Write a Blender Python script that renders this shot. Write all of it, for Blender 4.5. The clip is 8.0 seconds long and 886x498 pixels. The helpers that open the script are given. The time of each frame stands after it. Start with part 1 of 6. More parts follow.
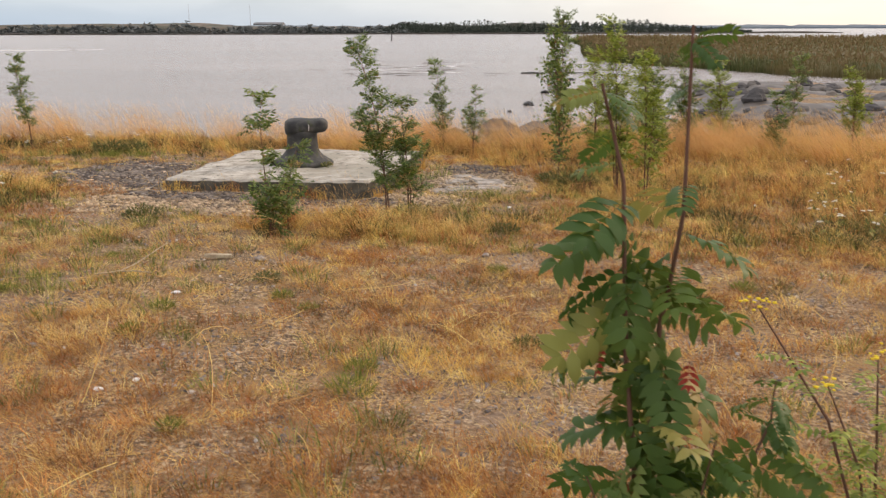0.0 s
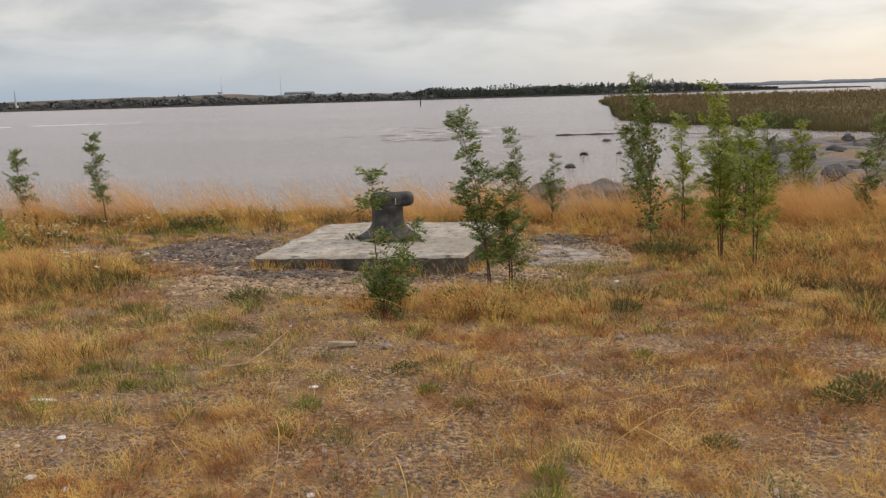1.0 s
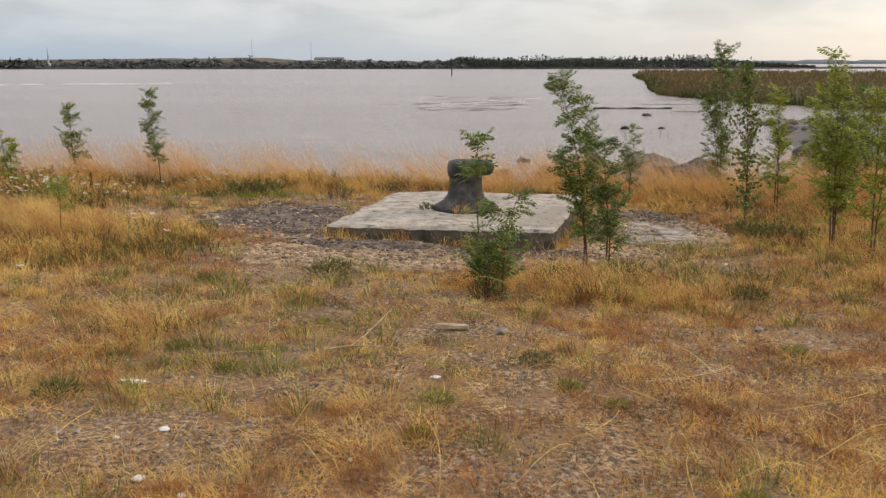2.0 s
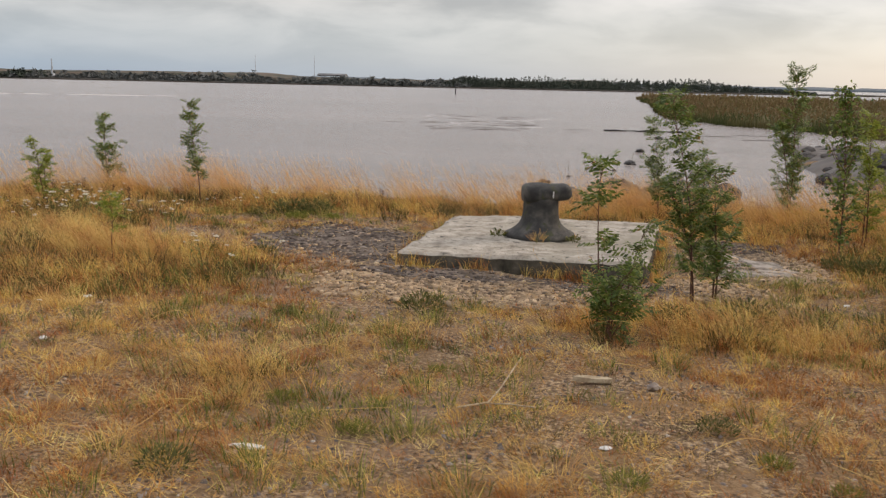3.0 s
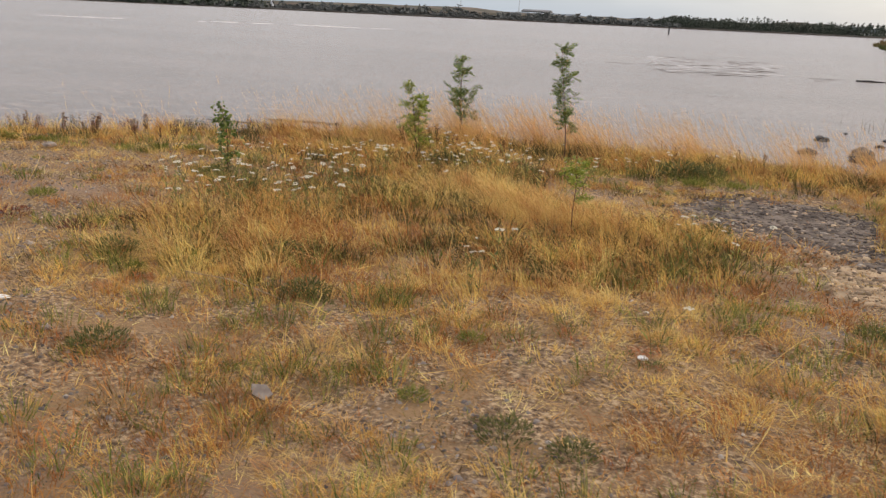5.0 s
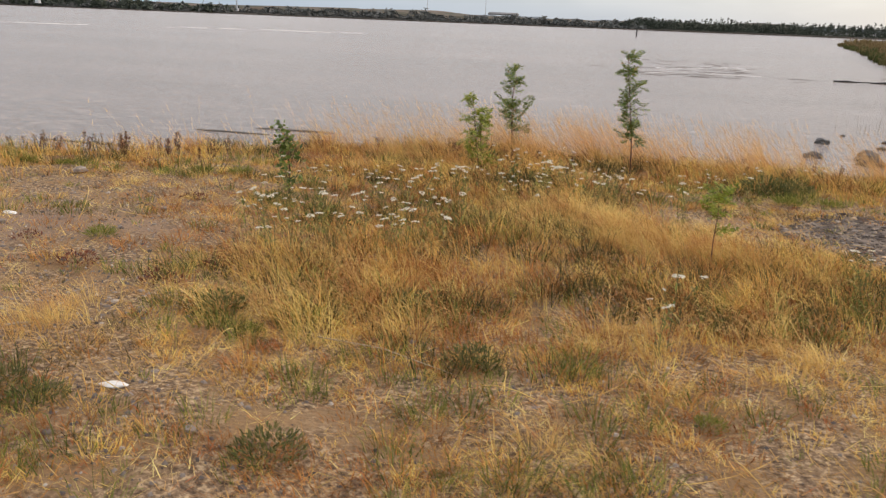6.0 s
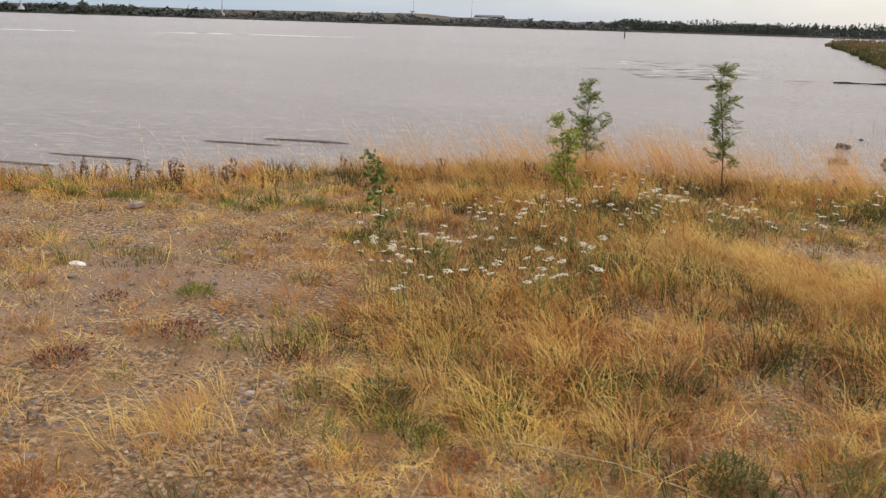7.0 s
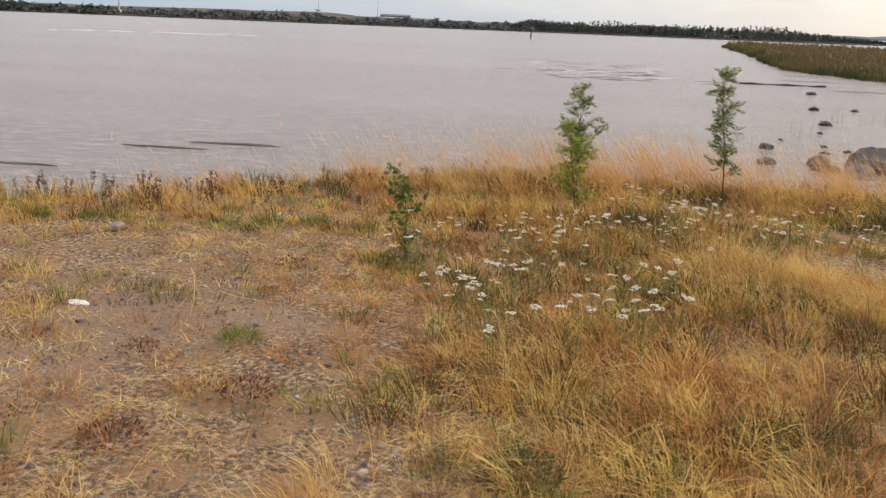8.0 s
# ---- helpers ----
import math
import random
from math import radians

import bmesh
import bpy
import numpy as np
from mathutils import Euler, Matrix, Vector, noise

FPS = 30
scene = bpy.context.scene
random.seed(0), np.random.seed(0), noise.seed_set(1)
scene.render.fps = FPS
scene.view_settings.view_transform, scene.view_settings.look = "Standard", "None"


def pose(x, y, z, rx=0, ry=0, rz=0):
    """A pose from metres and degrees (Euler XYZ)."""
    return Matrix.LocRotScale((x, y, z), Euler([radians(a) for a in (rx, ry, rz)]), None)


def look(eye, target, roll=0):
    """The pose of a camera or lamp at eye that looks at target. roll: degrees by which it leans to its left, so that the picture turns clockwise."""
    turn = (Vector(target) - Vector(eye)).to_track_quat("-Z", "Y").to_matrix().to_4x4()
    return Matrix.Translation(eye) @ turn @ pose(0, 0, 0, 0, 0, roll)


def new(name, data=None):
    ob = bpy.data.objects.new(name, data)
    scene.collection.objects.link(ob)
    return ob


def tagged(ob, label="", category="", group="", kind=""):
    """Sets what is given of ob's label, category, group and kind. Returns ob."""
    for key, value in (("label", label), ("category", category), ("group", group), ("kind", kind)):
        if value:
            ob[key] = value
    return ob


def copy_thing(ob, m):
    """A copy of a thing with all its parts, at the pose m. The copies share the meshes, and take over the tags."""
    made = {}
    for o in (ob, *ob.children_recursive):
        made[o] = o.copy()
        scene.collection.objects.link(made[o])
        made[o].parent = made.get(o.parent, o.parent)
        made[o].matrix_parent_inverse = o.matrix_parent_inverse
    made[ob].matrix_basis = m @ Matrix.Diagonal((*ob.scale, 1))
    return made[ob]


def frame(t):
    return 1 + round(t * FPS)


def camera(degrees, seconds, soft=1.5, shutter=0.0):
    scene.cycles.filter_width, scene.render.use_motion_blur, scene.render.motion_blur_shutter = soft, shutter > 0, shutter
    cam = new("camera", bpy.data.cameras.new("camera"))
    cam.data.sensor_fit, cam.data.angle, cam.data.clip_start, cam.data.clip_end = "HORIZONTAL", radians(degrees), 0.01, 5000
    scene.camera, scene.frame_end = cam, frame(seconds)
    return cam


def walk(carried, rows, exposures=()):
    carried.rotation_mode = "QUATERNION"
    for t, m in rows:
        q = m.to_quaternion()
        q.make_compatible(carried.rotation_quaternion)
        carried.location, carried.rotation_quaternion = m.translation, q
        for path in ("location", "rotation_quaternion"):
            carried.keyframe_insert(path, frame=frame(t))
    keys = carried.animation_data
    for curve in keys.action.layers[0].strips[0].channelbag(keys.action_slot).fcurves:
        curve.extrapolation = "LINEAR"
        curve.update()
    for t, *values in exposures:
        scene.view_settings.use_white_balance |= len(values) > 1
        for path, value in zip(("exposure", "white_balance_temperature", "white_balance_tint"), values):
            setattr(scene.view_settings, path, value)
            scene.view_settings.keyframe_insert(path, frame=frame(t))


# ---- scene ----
# ---- camera ----
cam = camera(53.7, 8.0, soft=1.3, shutter=0.12)
PATH = [  # seconds, eye, target, roll
    (0, (0.058, 0.004, 1.497), (-0.012, 29.090, -5.851), -0.09),
    (0.5, (-0.256, 0.189, 1.581), (-1.522, 29.431, -4.998), -0.96),
    (1, (-0.626, 0.333, 1.570), (-1.687, 29.850, -3.686), -1.62),
    (2.5, (-1.571, 1.237, 1.466), (-3.715, 30.425, -5.127), 0.58),
    (3, (-2.006, 1.541, 1.447), (-3.831, 30.952, -4.182), 1.28),
    (3.5, (-2.528, 1.830, 1.364), (-6.421, 30.609, -6.163), 5.59),
    (4, (-3.173, 2.025, 1.502), (-12.654, 29.703, -5.134), 3.42),
    (4.5, (-3.764, 2.142, 1.505), (-12.295, 30.111, -5.197), 2.51),
    (5, (-4.321, 2.283, 1.457), (-12.252, 30.129, -6.398), 2.65),
    (6.5, (-6.013, 3.117, 1.444), (-12.662, 31.360, -6.178), 1.82),
    (7, (-6.519, 3.389, 1.500), (-13.052, 31.664, -6.107), 1.77),
    (7.5, (-7.001, 3.577, 1.478), (-11.171, 32.322, -6.026), 2.55),
    (8, (-7.426, 3.800, 1.481), (-10.903, 32.633, -6.041), 2.28),
]
WHITE = (7000, 16)
EXPOSURES = [(t, stops, *WHITE) for t, stops in ((0.0, -0.05), (0.5, -0.08), (1.0, -0.46), (1.5, -0.42), (2.5, -0.28), (3.0, -0.5), (3.5, -0.32), (4.0, -0.28), (4.5, -0.28), (6.5, -0.2), (8.0, -0.18))]
walk(cam, [(t, look(eye, target, roll)) for t, eye, target, roll in PATH], EXPOSURES)

# ---- sky and sun: an overcast evening, brighter towards the low sun at +x ----
SUN_ELEVATION, SUN_AZIMUTH = radians(24), radians(62)   # azimuth clockwise from +y
world = bpy.data.worlds.new("overcast_sky")
scene.world = world
world.use_nodes = True
wn, wl = world.node_tree.nodes, world.node_tree.links
wn.clear()


def wnode(kind, **sets):
    n = wn.new(kind)
    for k, v in sets.items():
        n.inputs[k].default_value = v
    return n


def wmath(op, a, b):
    n = wn.new("ShaderNodeMath")
    n.operation = op
    for i, v in enumerate((a, b)):
        if isinstance(v, (int, float)):
            n.inputs[i].default_value = v
        else:
            wl.new(v, n.inputs[i])
    return n.outputs[0]


def ramp_of(nodes, stops):
    n = nodes.new("ShaderNodeValToRGB")
    while len(n.color_ramp.elements) < len(stops):
        n.color_ramp.elements.new(0.5)
    for e, (p, c) in zip(n.color_ramp.elements, stops):
        e.position, e.color = p, (*c, 1) if len(c) == 3 else c
    return n


sky = wn.new("ShaderNodeTexSky")
sky.sky_type, sky.sun_disc = "NISHITA", False
sky.sun_elevation, sky.sun_rotation = SUN_ELEVATION, SUN_AZIMUTH
coord = wn.new("ShaderNodeTexCoord")
sep = wn.new("ShaderNodeSeparateXYZ")
wl.new(coord.outputs["Generated"], sep.inputs[0])
height = wmath("ADD", wmath("MAXIMUM", sep.outputs[2], 0.0), 0.24)
flat = wn.new("ShaderNodeCombineXYZ")
wl.new(wmath("DIVIDE", sep.outputs[0], height), flat.inputs[0])
wl.new(wmath("DIVIDE", sep.outputs[1], height), flat.inputs[1])
cloud = wnode("ShaderNodeTexNoise", Scale=1.9, Detail=8.0, Roughness=0.5, Distortion=0.3)
wl.new(flat.outputs[0], cloud.inputs["Vector"])
cloud_colour = ramp_of(wn, [(0.34, (0.50, 0.53, 0.58)), (0.45, (0.65, 0.68, 0.72)), (0.54, (0.83, 0.86, 0.89)), (0.66, (0.98, 1.0, 1.02))])
wl.new(cloud.outputs["Fac"], cloud_colour.inputs[0])
# cloud deck thins out to a pale blue strip above the horizon on one side, cream on the other
side = wmath("ADD", wmath("MULTIPLY", sep.outputs[0], 0.9), 0.5)
strip_colour = ramp_of(wn, [(0.0, (0.44, 0.68, 0.96)), (0.45, (0.62, 0.79, 0.97)), (0.8, (0.90, 0.97, 1.0)), (1.0, (1.0, 1.0, 0.95))])
wl.new(side, strip_colour.inputs[0])
near_horizon = wn.new("ShaderNodeMapRange")
wl.new(sep.outputs[2], near_horizon.inputs["Value"])
for k, v in (("From Min", 0.012), ("From Max", 0.085), ("To Min", 0.9), ("To Max", 0.0)):
    near_horizon.inputs[k].default_value = v
deck = wn.new("ShaderNodeMix")
deck.data_type = "RGBA"
wl.new(near_horizon.outputs[0], deck.inputs["Factor"])
wl.new(cloud_colour.outputs[0], deck.inputs["A"])
wl.new(strip_colour.outputs[0], deck.inputs["B"])
sky_light = wnode("ShaderNodeBackground", Strength=0.05)
wl.new(sky.outputs[0], sky_light.inputs["Color"])
# an overcast deck is brighter overhead than at the horizon
deck_light = wnode("ShaderNodeBackground")
wl.new(wmath("ADD", wmath("MULTIPLY", wmath("MAXIMUM", sep.outputs[2], 0.0), 1.10), 0.75), deck_light.inputs["Strength"])
wl.new(deck.outputs["Result"], deck_light.inputs["Color"])
both = wn.new("ShaderNodeAddShader")
wl.new(sky_light.outputs[0], both.inputs[0])
wl.new(deck_light.outputs[0], both.inputs[1])
wout = wn.new("ShaderNodeOutputWorld")
wl.new(both.outputs[0], wout.inputs[0])

sun_data = bpy.data.lights.new("sun", "SUN")
sun_data.energy, sun_data.angle, sun_data.color = 1.5, radians(12), (1.0, 0.79, 0.53)
sun = new("sun", sun_data)
sun_way = Vector((math.sin(SUN_AZIMUTH) * math.cos(SUN_ELEVATION), math.cos(SUN_AZIMUTH) * math.cos(SUN_ELEVATION), math.sin(SUN_ELEVATION)))
sun.matrix_world = look(sun_way * 50, (0, 0, 0))


# ---- materials ----
def material(name):
    m = bpy.data.materials.new(name)
    m.use_nodes = True
    nodes, links = m.node_tree.nodes, m.node_tree.links
    nodes.clear()
    return m, nodes, links


def node(nodes, kind, **sets):
    n = nodes.new(kind)
    for k, v in sets.items():
        n.inputs[k].default_value = v
    return n


def noise_of(nodes, links, scale, detail=4.0, rough=0.55, source="Object", stretch=None):
    c = nodes.new("ShaderNodeTexCoord")
    n = node(nodes, "ShaderNodeTexNoise", Scale=scale, Detail=detail, Roughness=rough)
    if stretch:
        mp = nodes.new("ShaderNodeMapping")
        mp.inputs["Scale"].default_value = stretch
        links.new(c.outputs[source], mp.inputs[0])
        links.new(mp.outputs[0], n.inputs["Vector"])
    else:
        links.new(c.outputs[source], n.inputs["Vector"])
    return n.outputs["Fac"]


def mixed(nodes, links, fac, a, b, blend="MIX"):
    n = nodes.new("ShaderNodeMix")
    n.data_type, n.blend_type = "RGBA", blend
    for key, v in (("Factor", fac), ("A", a), ("B", b)):
        if isinstance(v, (int, float)):
            n.inputs[key].default_value = v
        elif isinstance(v, tuple):
            n.inputs[key].default_value = (*v, 1)
        else:
            links.new(v, n.inputs[key])
    return n.outputs["Result"]


def stepped(nodes, links, value, lo, hi):
    n = nodes.new("ShaderNodeMapRange")
    n.interpolation_type = "SMOOTHSTEP"
    links.new(value, n.inputs["Value"])
    n.inputs["From Min"].default_value, n.inputs["From Max"].default_value = lo, hi
    return n.outputs[0]


def finish(m, nodes, links, colour, rough, bump=None, strength=0.5, distance=0.01, metal=0.0, spec=0.3, translucent=0.0):
    p = node(nodes, "ShaderNodeBsdfPrincipled", Metallic=metal)
    p.inputs["Specular IOR Level"].default_value = spec
    for key, v in (("Base Color", colour), ("Roughness", rough)):
        if isinstance(v, (int, float)):
            p.inputs[key].default_value = v
        elif isinstance(v, tuple):
            p.inputs[key].default_value = (*v, 1)
        else:
            links.new(v, p.inputs[key])
    if bump is not None:
        b = node(nodes, "ShaderNodeBump", Strength=strength, Distance=distance)
        links.new(bump, b.inputs["Height"])
        links.new(b.outputs[0], p.inputs["Normal"])
    last = p.outputs[0]
    if translucent:
        tr = nodes.new("ShaderNodeBsdfTranslucent")
        if isinstance(colour, tuple):
            tr.inputs[0].default_value = (*colour, 1)
        else:
            links.new(colour, tr.inputs[0])
        mx = node(nodes, "ShaderNodeMixShader", Fac=translucent)
        links.new(last, mx.inputs[1])
        links.new(tr.outputs[0], mx.inputs[2])
        last = mx.outputs[0]
    out = nodes.new("ShaderNodeOutputMaterial")
    links.new(last, out.inputs["Surface"])
    return m


def island_material(name, stops, patch=None, patch_scale=0.6, patch_lo=0.5, patch_hi=0.65, patch_amount=0.6, rough=0.7, translucent=0.3, spec=0.2, tone=0.0, second=None):
    """Many small loose pieces: a colour for each piece, and broad patches of another tone."""
    m, nodes, links = material(name)
    g = nodes.new("ShaderNodeNewGeometry")
    r = ramp_of(nodes, stops)
    links.new(g.outputs["Random Per Island"], r.inputs[0])
    colour = r.outputs[0]
    if patch:
        f = stepped(nodes, links, noise_of(nodes, links, patch_scale, 3.0), patch_lo, patch_hi)
        mul = nodes.new("ShaderNodeMath")
        mul.operation = "MULTIPLY"
        links.new(f, mul.inputs[0])
        mul.inputs[1].default_value = patch_amount
        colour = mixed(nodes, links, mul.outputs[0], colour, patch)
    if second:
        tint, scale, lo, hi, amount = second
        f = stepped(nodes, links, noise_of(nodes, links, scale, 4.0, 0.6), lo, hi)
        mul = nodes.new("ShaderNodeMath")
        mul.operation = "MULTIPLY"
        links.new(f, mul.inputs[0])
        mul.inputs[1].default_value = amount
        colour = mixed(nodes, links, mul.outputs[0], colour, tint)
    if tone:
        t = stepped(nodes, links, noise_of(nodes, links, 5.5, 3.0, 0.6), 0.33, 0.67)
        lo, hi = (0.5 - tone,) * 3, (0.5 + tone, 0.5 + 0.95 * tone, 0.5 + 0.8 * tone)
        colour = mixed(nodes, links, 1.0, colour, mixed(nodes, links, t, lo, hi), "OVERLAY")
    return finish(m, nodes, links, colour, rough, translucent=translucent, spec=spec)


def object_material(name, stops, rough=0.7, translucent=0.3, spec=0.25):
    """Pieces that are objects of their own: a colour for each object."""
    m, nodes, links = material(name)
    g = nodes.new("ShaderNodeObjectInfo")
    r = ramp_of(nodes, stops)
    links.new(g.outputs["Random"], r.inputs[0])
    n = noise_of(nodes, links, 30.0)
    colour = mixed(nodes, links, n, r.outputs[0], (0.5, 0.5, 0.5), "OVERLAY")
    return finish(m, nodes, links, colour, rough, translucent=translucent, spec=spec)


def ground_material():
    m, nodes, links = material("sandy_soil_with_thatch")
    fine = noise_of(nodes, links, 38.0, 6.0, 0.7)
    mid = noise_of(nodes, links, 3.2, 5.0)
    broad = noise_of(nodes, links, 0.45, 4.0)
    soil = ramp_of(nodes, [(0.36, (0.075, 0.050, 0.034)), (0.5, (0.25, 0.168, 0.104)), (0.63, (0.56, 0.41, 0.25))])
    links.new(fine, soil.inputs[0])
    c = mixed(nodes, links, stepped(nodes, links, mid, 0.46, 0.66), soil.outputs[0], (0.30, 0.19, 0.10))
    c = mixed(nodes, links, stepped(nodes, links, broad, 0.52, 0.70), c, (0.29, 0.20, 0.14))
    vor = node(nodes, "ShaderNodeTexVoronoi", Scale=42.0)
    tc = nodes.new("ShaderNodeTexCoord")
    links.new(tc.outputs["Object"], vor.inputs["Vector"])
    add = nodes.new("ShaderNodeMath")
    add.operation = "ADD"
    links.new(fine, add.inputs[0])
    links.new(vor.outputs["Distance"], add.inputs[1])
    return finish(m, nodes, links, c, 0.95, add.outputs[0], 0.7, 0.02, spec=0.15)


def concrete_material():
    m, nodes, links = material("weathered_concrete")
    fine = noise_of(nodes, links, 60.0, 6.0, 0.7)
    mid = noise_of(nodes, links, 6.0, 6.0, 0.65)
    broad = noise_of(nodes, links, 1.6, 4.0)
    base = ramp_of(nodes, [(0.32, (0.21, 0.18, 0.14)), (0.5, (0.43, 0.385, 0.32)), (0.68, (0.60, 0.55, 0.475))])
    links.new(mid, base.inputs[0])
    c = mixed(nodes, links, stepped(nodes, links, fine, 0.50, 0.72), base.outputs[0], (0.20, 0.19, 0.17))
    c = mixed(nodes, links, stepped(nodes, links, broad, 0.5, 0.68), c, (0.33, 0.30, 0.24))
    lichen = stepped(nodes, links, noise_of(nodes, links, 14.0, 3.0), 0.62, 0.68)
    c = mixed(nodes, links, lichen, c, (0.12, 0.115, 0.10))
    return finish(m, nodes, links, c, 0.92, mid, 0.6, 0.015, spec=0.2)


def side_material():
    m, nodes, links = material("dark_concrete_side")
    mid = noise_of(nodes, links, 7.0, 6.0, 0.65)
    # a darker range than the slab's top, mottled by noise
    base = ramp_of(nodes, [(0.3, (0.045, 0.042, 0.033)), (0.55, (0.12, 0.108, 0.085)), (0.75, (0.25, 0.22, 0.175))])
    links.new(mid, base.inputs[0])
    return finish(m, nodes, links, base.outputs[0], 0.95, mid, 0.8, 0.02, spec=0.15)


def iron_material():
    m, nodes, links = material("old_tarred_iron")
    fine = noise_of(nodes, links, 45.0, 5.0, 0.7)
    mid = noise_of(nodes, links, 7.0, 5.0, 0.6)
    base = ramp_of(nodes, [(0.3, (0.016, 0.016, 0.016)), (0.5, (0.042, 0.041, 0.039)), (0.7, (0.11, 0.102, 0.088))])
    links.new(mid, base.inputs[0])
    c = mixed(nodes, links, stepped(nodes, links, fine, 0.62, 0.8), base.outputs[0], (0.12, 0.10, 0.075))
    moss = stepped(nodes, links, noise_of(nodes, links, 9.0, 3.0), 0.58, 0.68)
    c = mixed(nodes, links, moss, c, (0.05, 0.055, 0.025))
    return finish(m, nodes, links, c, 0.72, fine, 0.5, 0.006, metal=0.0, spec=0.4)


def stone_material(name, stops, per_island=False):
    m, nodes, links = material(name)
    r = ramp_of(nodes, stops)
    if per_island:
        g = nodes.new("ShaderNodeNewGeometry")
        links.new(g.outputs["Random Per Island"], r.inputs[0])
    else:
        g = nodes.new("ShaderNodeObjectInfo")
        links.new(g.outputs["Random"], r.inputs[0])
    mid = noise_of(nodes, links, 5.0 if not per_island else 40.0, 6.0, 0.7)
    c = mixed(nodes, links, mid, r.outputs[0], (0.35, 0.34, 0.33), "OVERLAY")
    if per_island:
        c = mixed(nodes, links, stepped(nodes, links, noise_of(nodes, links, 1.3, 4.0), 0.42, 0.62), c, mixed(nodes, links, 0.4, c, (0.10, 0.085, 0.075)))
    else:
        c = mixed(nodes, links, stepped(nodes, links, mid, 0.58, 0.75), c, (0.22, 0.21, 0.19))
    return finish(m, nodes, links, c, 0.85, mid, 0.6, 0.01, spec=0.25)


def water_material():
    m, nodes, links = material("muddy_water")
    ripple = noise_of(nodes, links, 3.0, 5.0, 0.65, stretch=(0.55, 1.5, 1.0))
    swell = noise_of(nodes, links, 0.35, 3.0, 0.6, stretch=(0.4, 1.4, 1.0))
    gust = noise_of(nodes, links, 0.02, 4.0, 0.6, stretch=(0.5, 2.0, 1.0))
    # sky sheen put into the colour: gust bands and ripple crests are paler
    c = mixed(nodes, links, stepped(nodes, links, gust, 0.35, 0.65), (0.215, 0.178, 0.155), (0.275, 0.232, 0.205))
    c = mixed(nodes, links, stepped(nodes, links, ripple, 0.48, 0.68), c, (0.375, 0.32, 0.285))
    add = nodes.new("ShaderNodeMath")
    add.operation = "MULTIPLY_ADD"
    links.new(swell, add.inputs[0])
    add.inputs[1].default_value = 2.0
    links.new(ripple, add.inputs[2])
    return finish(m, nodes, links, c, 0.22, add.outputs[0], 0.8, 0.16, spec=0.4)


def bark_material(name, dark, light):
    m, nodes, links = material(name)
    n = noise_of(nodes, links, 40.0, 4.0, 0.6, stretch=(1, 1, 0.2))
    c = mixed(nodes, links, n, dark, light)
    return finish(m, nodes, links, c, 0.8, n, 0.4, 0.004, spec=0.25)


def plain_material(name, a, b, scale=20.0, rough=0.85, translucent=0.0):
    m, nodes, links = material(name)
    n = noise_of(nodes, links, scale, 5.0, 0.6)
    c = mixed(nodes, links, stepped(nodes, links, n, 0.35, 0.65), a, b)
    return finish(m, nodes, links, c, rough, n, 0.3, 0.005, translucent=translucent, spec=0.2)


SOIL = ground_material()
OLD_CONCRETE = plain_material("stained_old_concrete", (0.20, 0.17, 0.14), (0.46, 0.40, 0.34), 9, 0.93)
CONCRETE, CONCRETE_SIDE, IRON = concrete_material(), side_material(), iron_material()
WATER = water_material()
THATCH = island_material("dry_short_grass", [(0.0, (0.340, 0.187, 0.058)), (0.25, (0.560, 0.331, 0.102)), (0.5, (0.660, 0.420, 0.141)), (0.72, (0.440, 0.223, 0.074)), (0.88, (0.740, 0.518, 0.205)), (1.0, (0.300, 0.259, 0.058))],
                         patch=(0.42, 0.20, 0.085), patch_scale=1.0, patch_lo=0.48, patch_hi=0.64, patch_amount=0.5, tone=0.33, translucent=0.2, second=((0.74, 0.55, 0.25), 1.7, 0.50, 0.64, 0.7))
STRAW = island_material("tall_straw_grass", [(0.0, (0.500, 0.277, 0.070)), (0.3, (0.660, 0.402, 0.115)), (0.6, (0.760, 0.500, 0.166)), (0.85, (0.560, 0.295, 0.090)), (1.0, (0.400, 0.313, 0.077))],
                        patch=(0.560, 0.259, 0.077), patch_scale=0.8, patch_amount=0.55, tone=0.32, second=((0.78, 0.575, 0.25), 1.3, 0.54, 0.66, 0.35))
PALE = island_material("bleached_grass", [(0.0, (0.582, 0.368, 0.126)), (0.5, (0.728, 0.487, 0.189)), (1.0, (0.645, 0.433, 0.146))], tone=0.17)
PLUME = island_material("feathery_seed_heads", [(0.0, (0.720, 0.446, 0.173)), (0.5, (0.800, 0.536, 0.230)), (1.0, (0.700, 0.375, 0.160))], translucent=0.45)
RUST = island_material("rusty_stalks", [(0.0, (0.280, 0.107, 0.035)), (0.5, (0.420, 0.179, 0.058)), (1.0, (0.520, 0.250, 0.083))], translucent=0.2, tone=0.17)
GREEN = island_material("green_grass", [(0.0, (0.10, 0.13, 0.03)), (0.4, (0.18, 0.21, 0.05)), (0.75, (0.30, 0.29, 0.08)), (1.0, (0.50, 0.40, 0.16))], translucent=0.35, tone=0.2)
# olive plants, with the shade between tall stems put into their colour
UNDERGROWTH = island_material("undergrowth_with_shade", [(0.0, (0.045, 0.048, 0.016)), (0.5, (0.09, 0.09, 0.03)), (1.0, (0.16, 0.115, 0.045))], translucent=0.2, tone=0.1)
WITHERED = island_material("withered_herbs", [(0.0, (0.100, 0.066, 0.032)), (0.5, (0.170, 0.118, 0.048)), (1.0, (0.240, 0.189, 0.064))], translucent=0.15, tone=0.1)
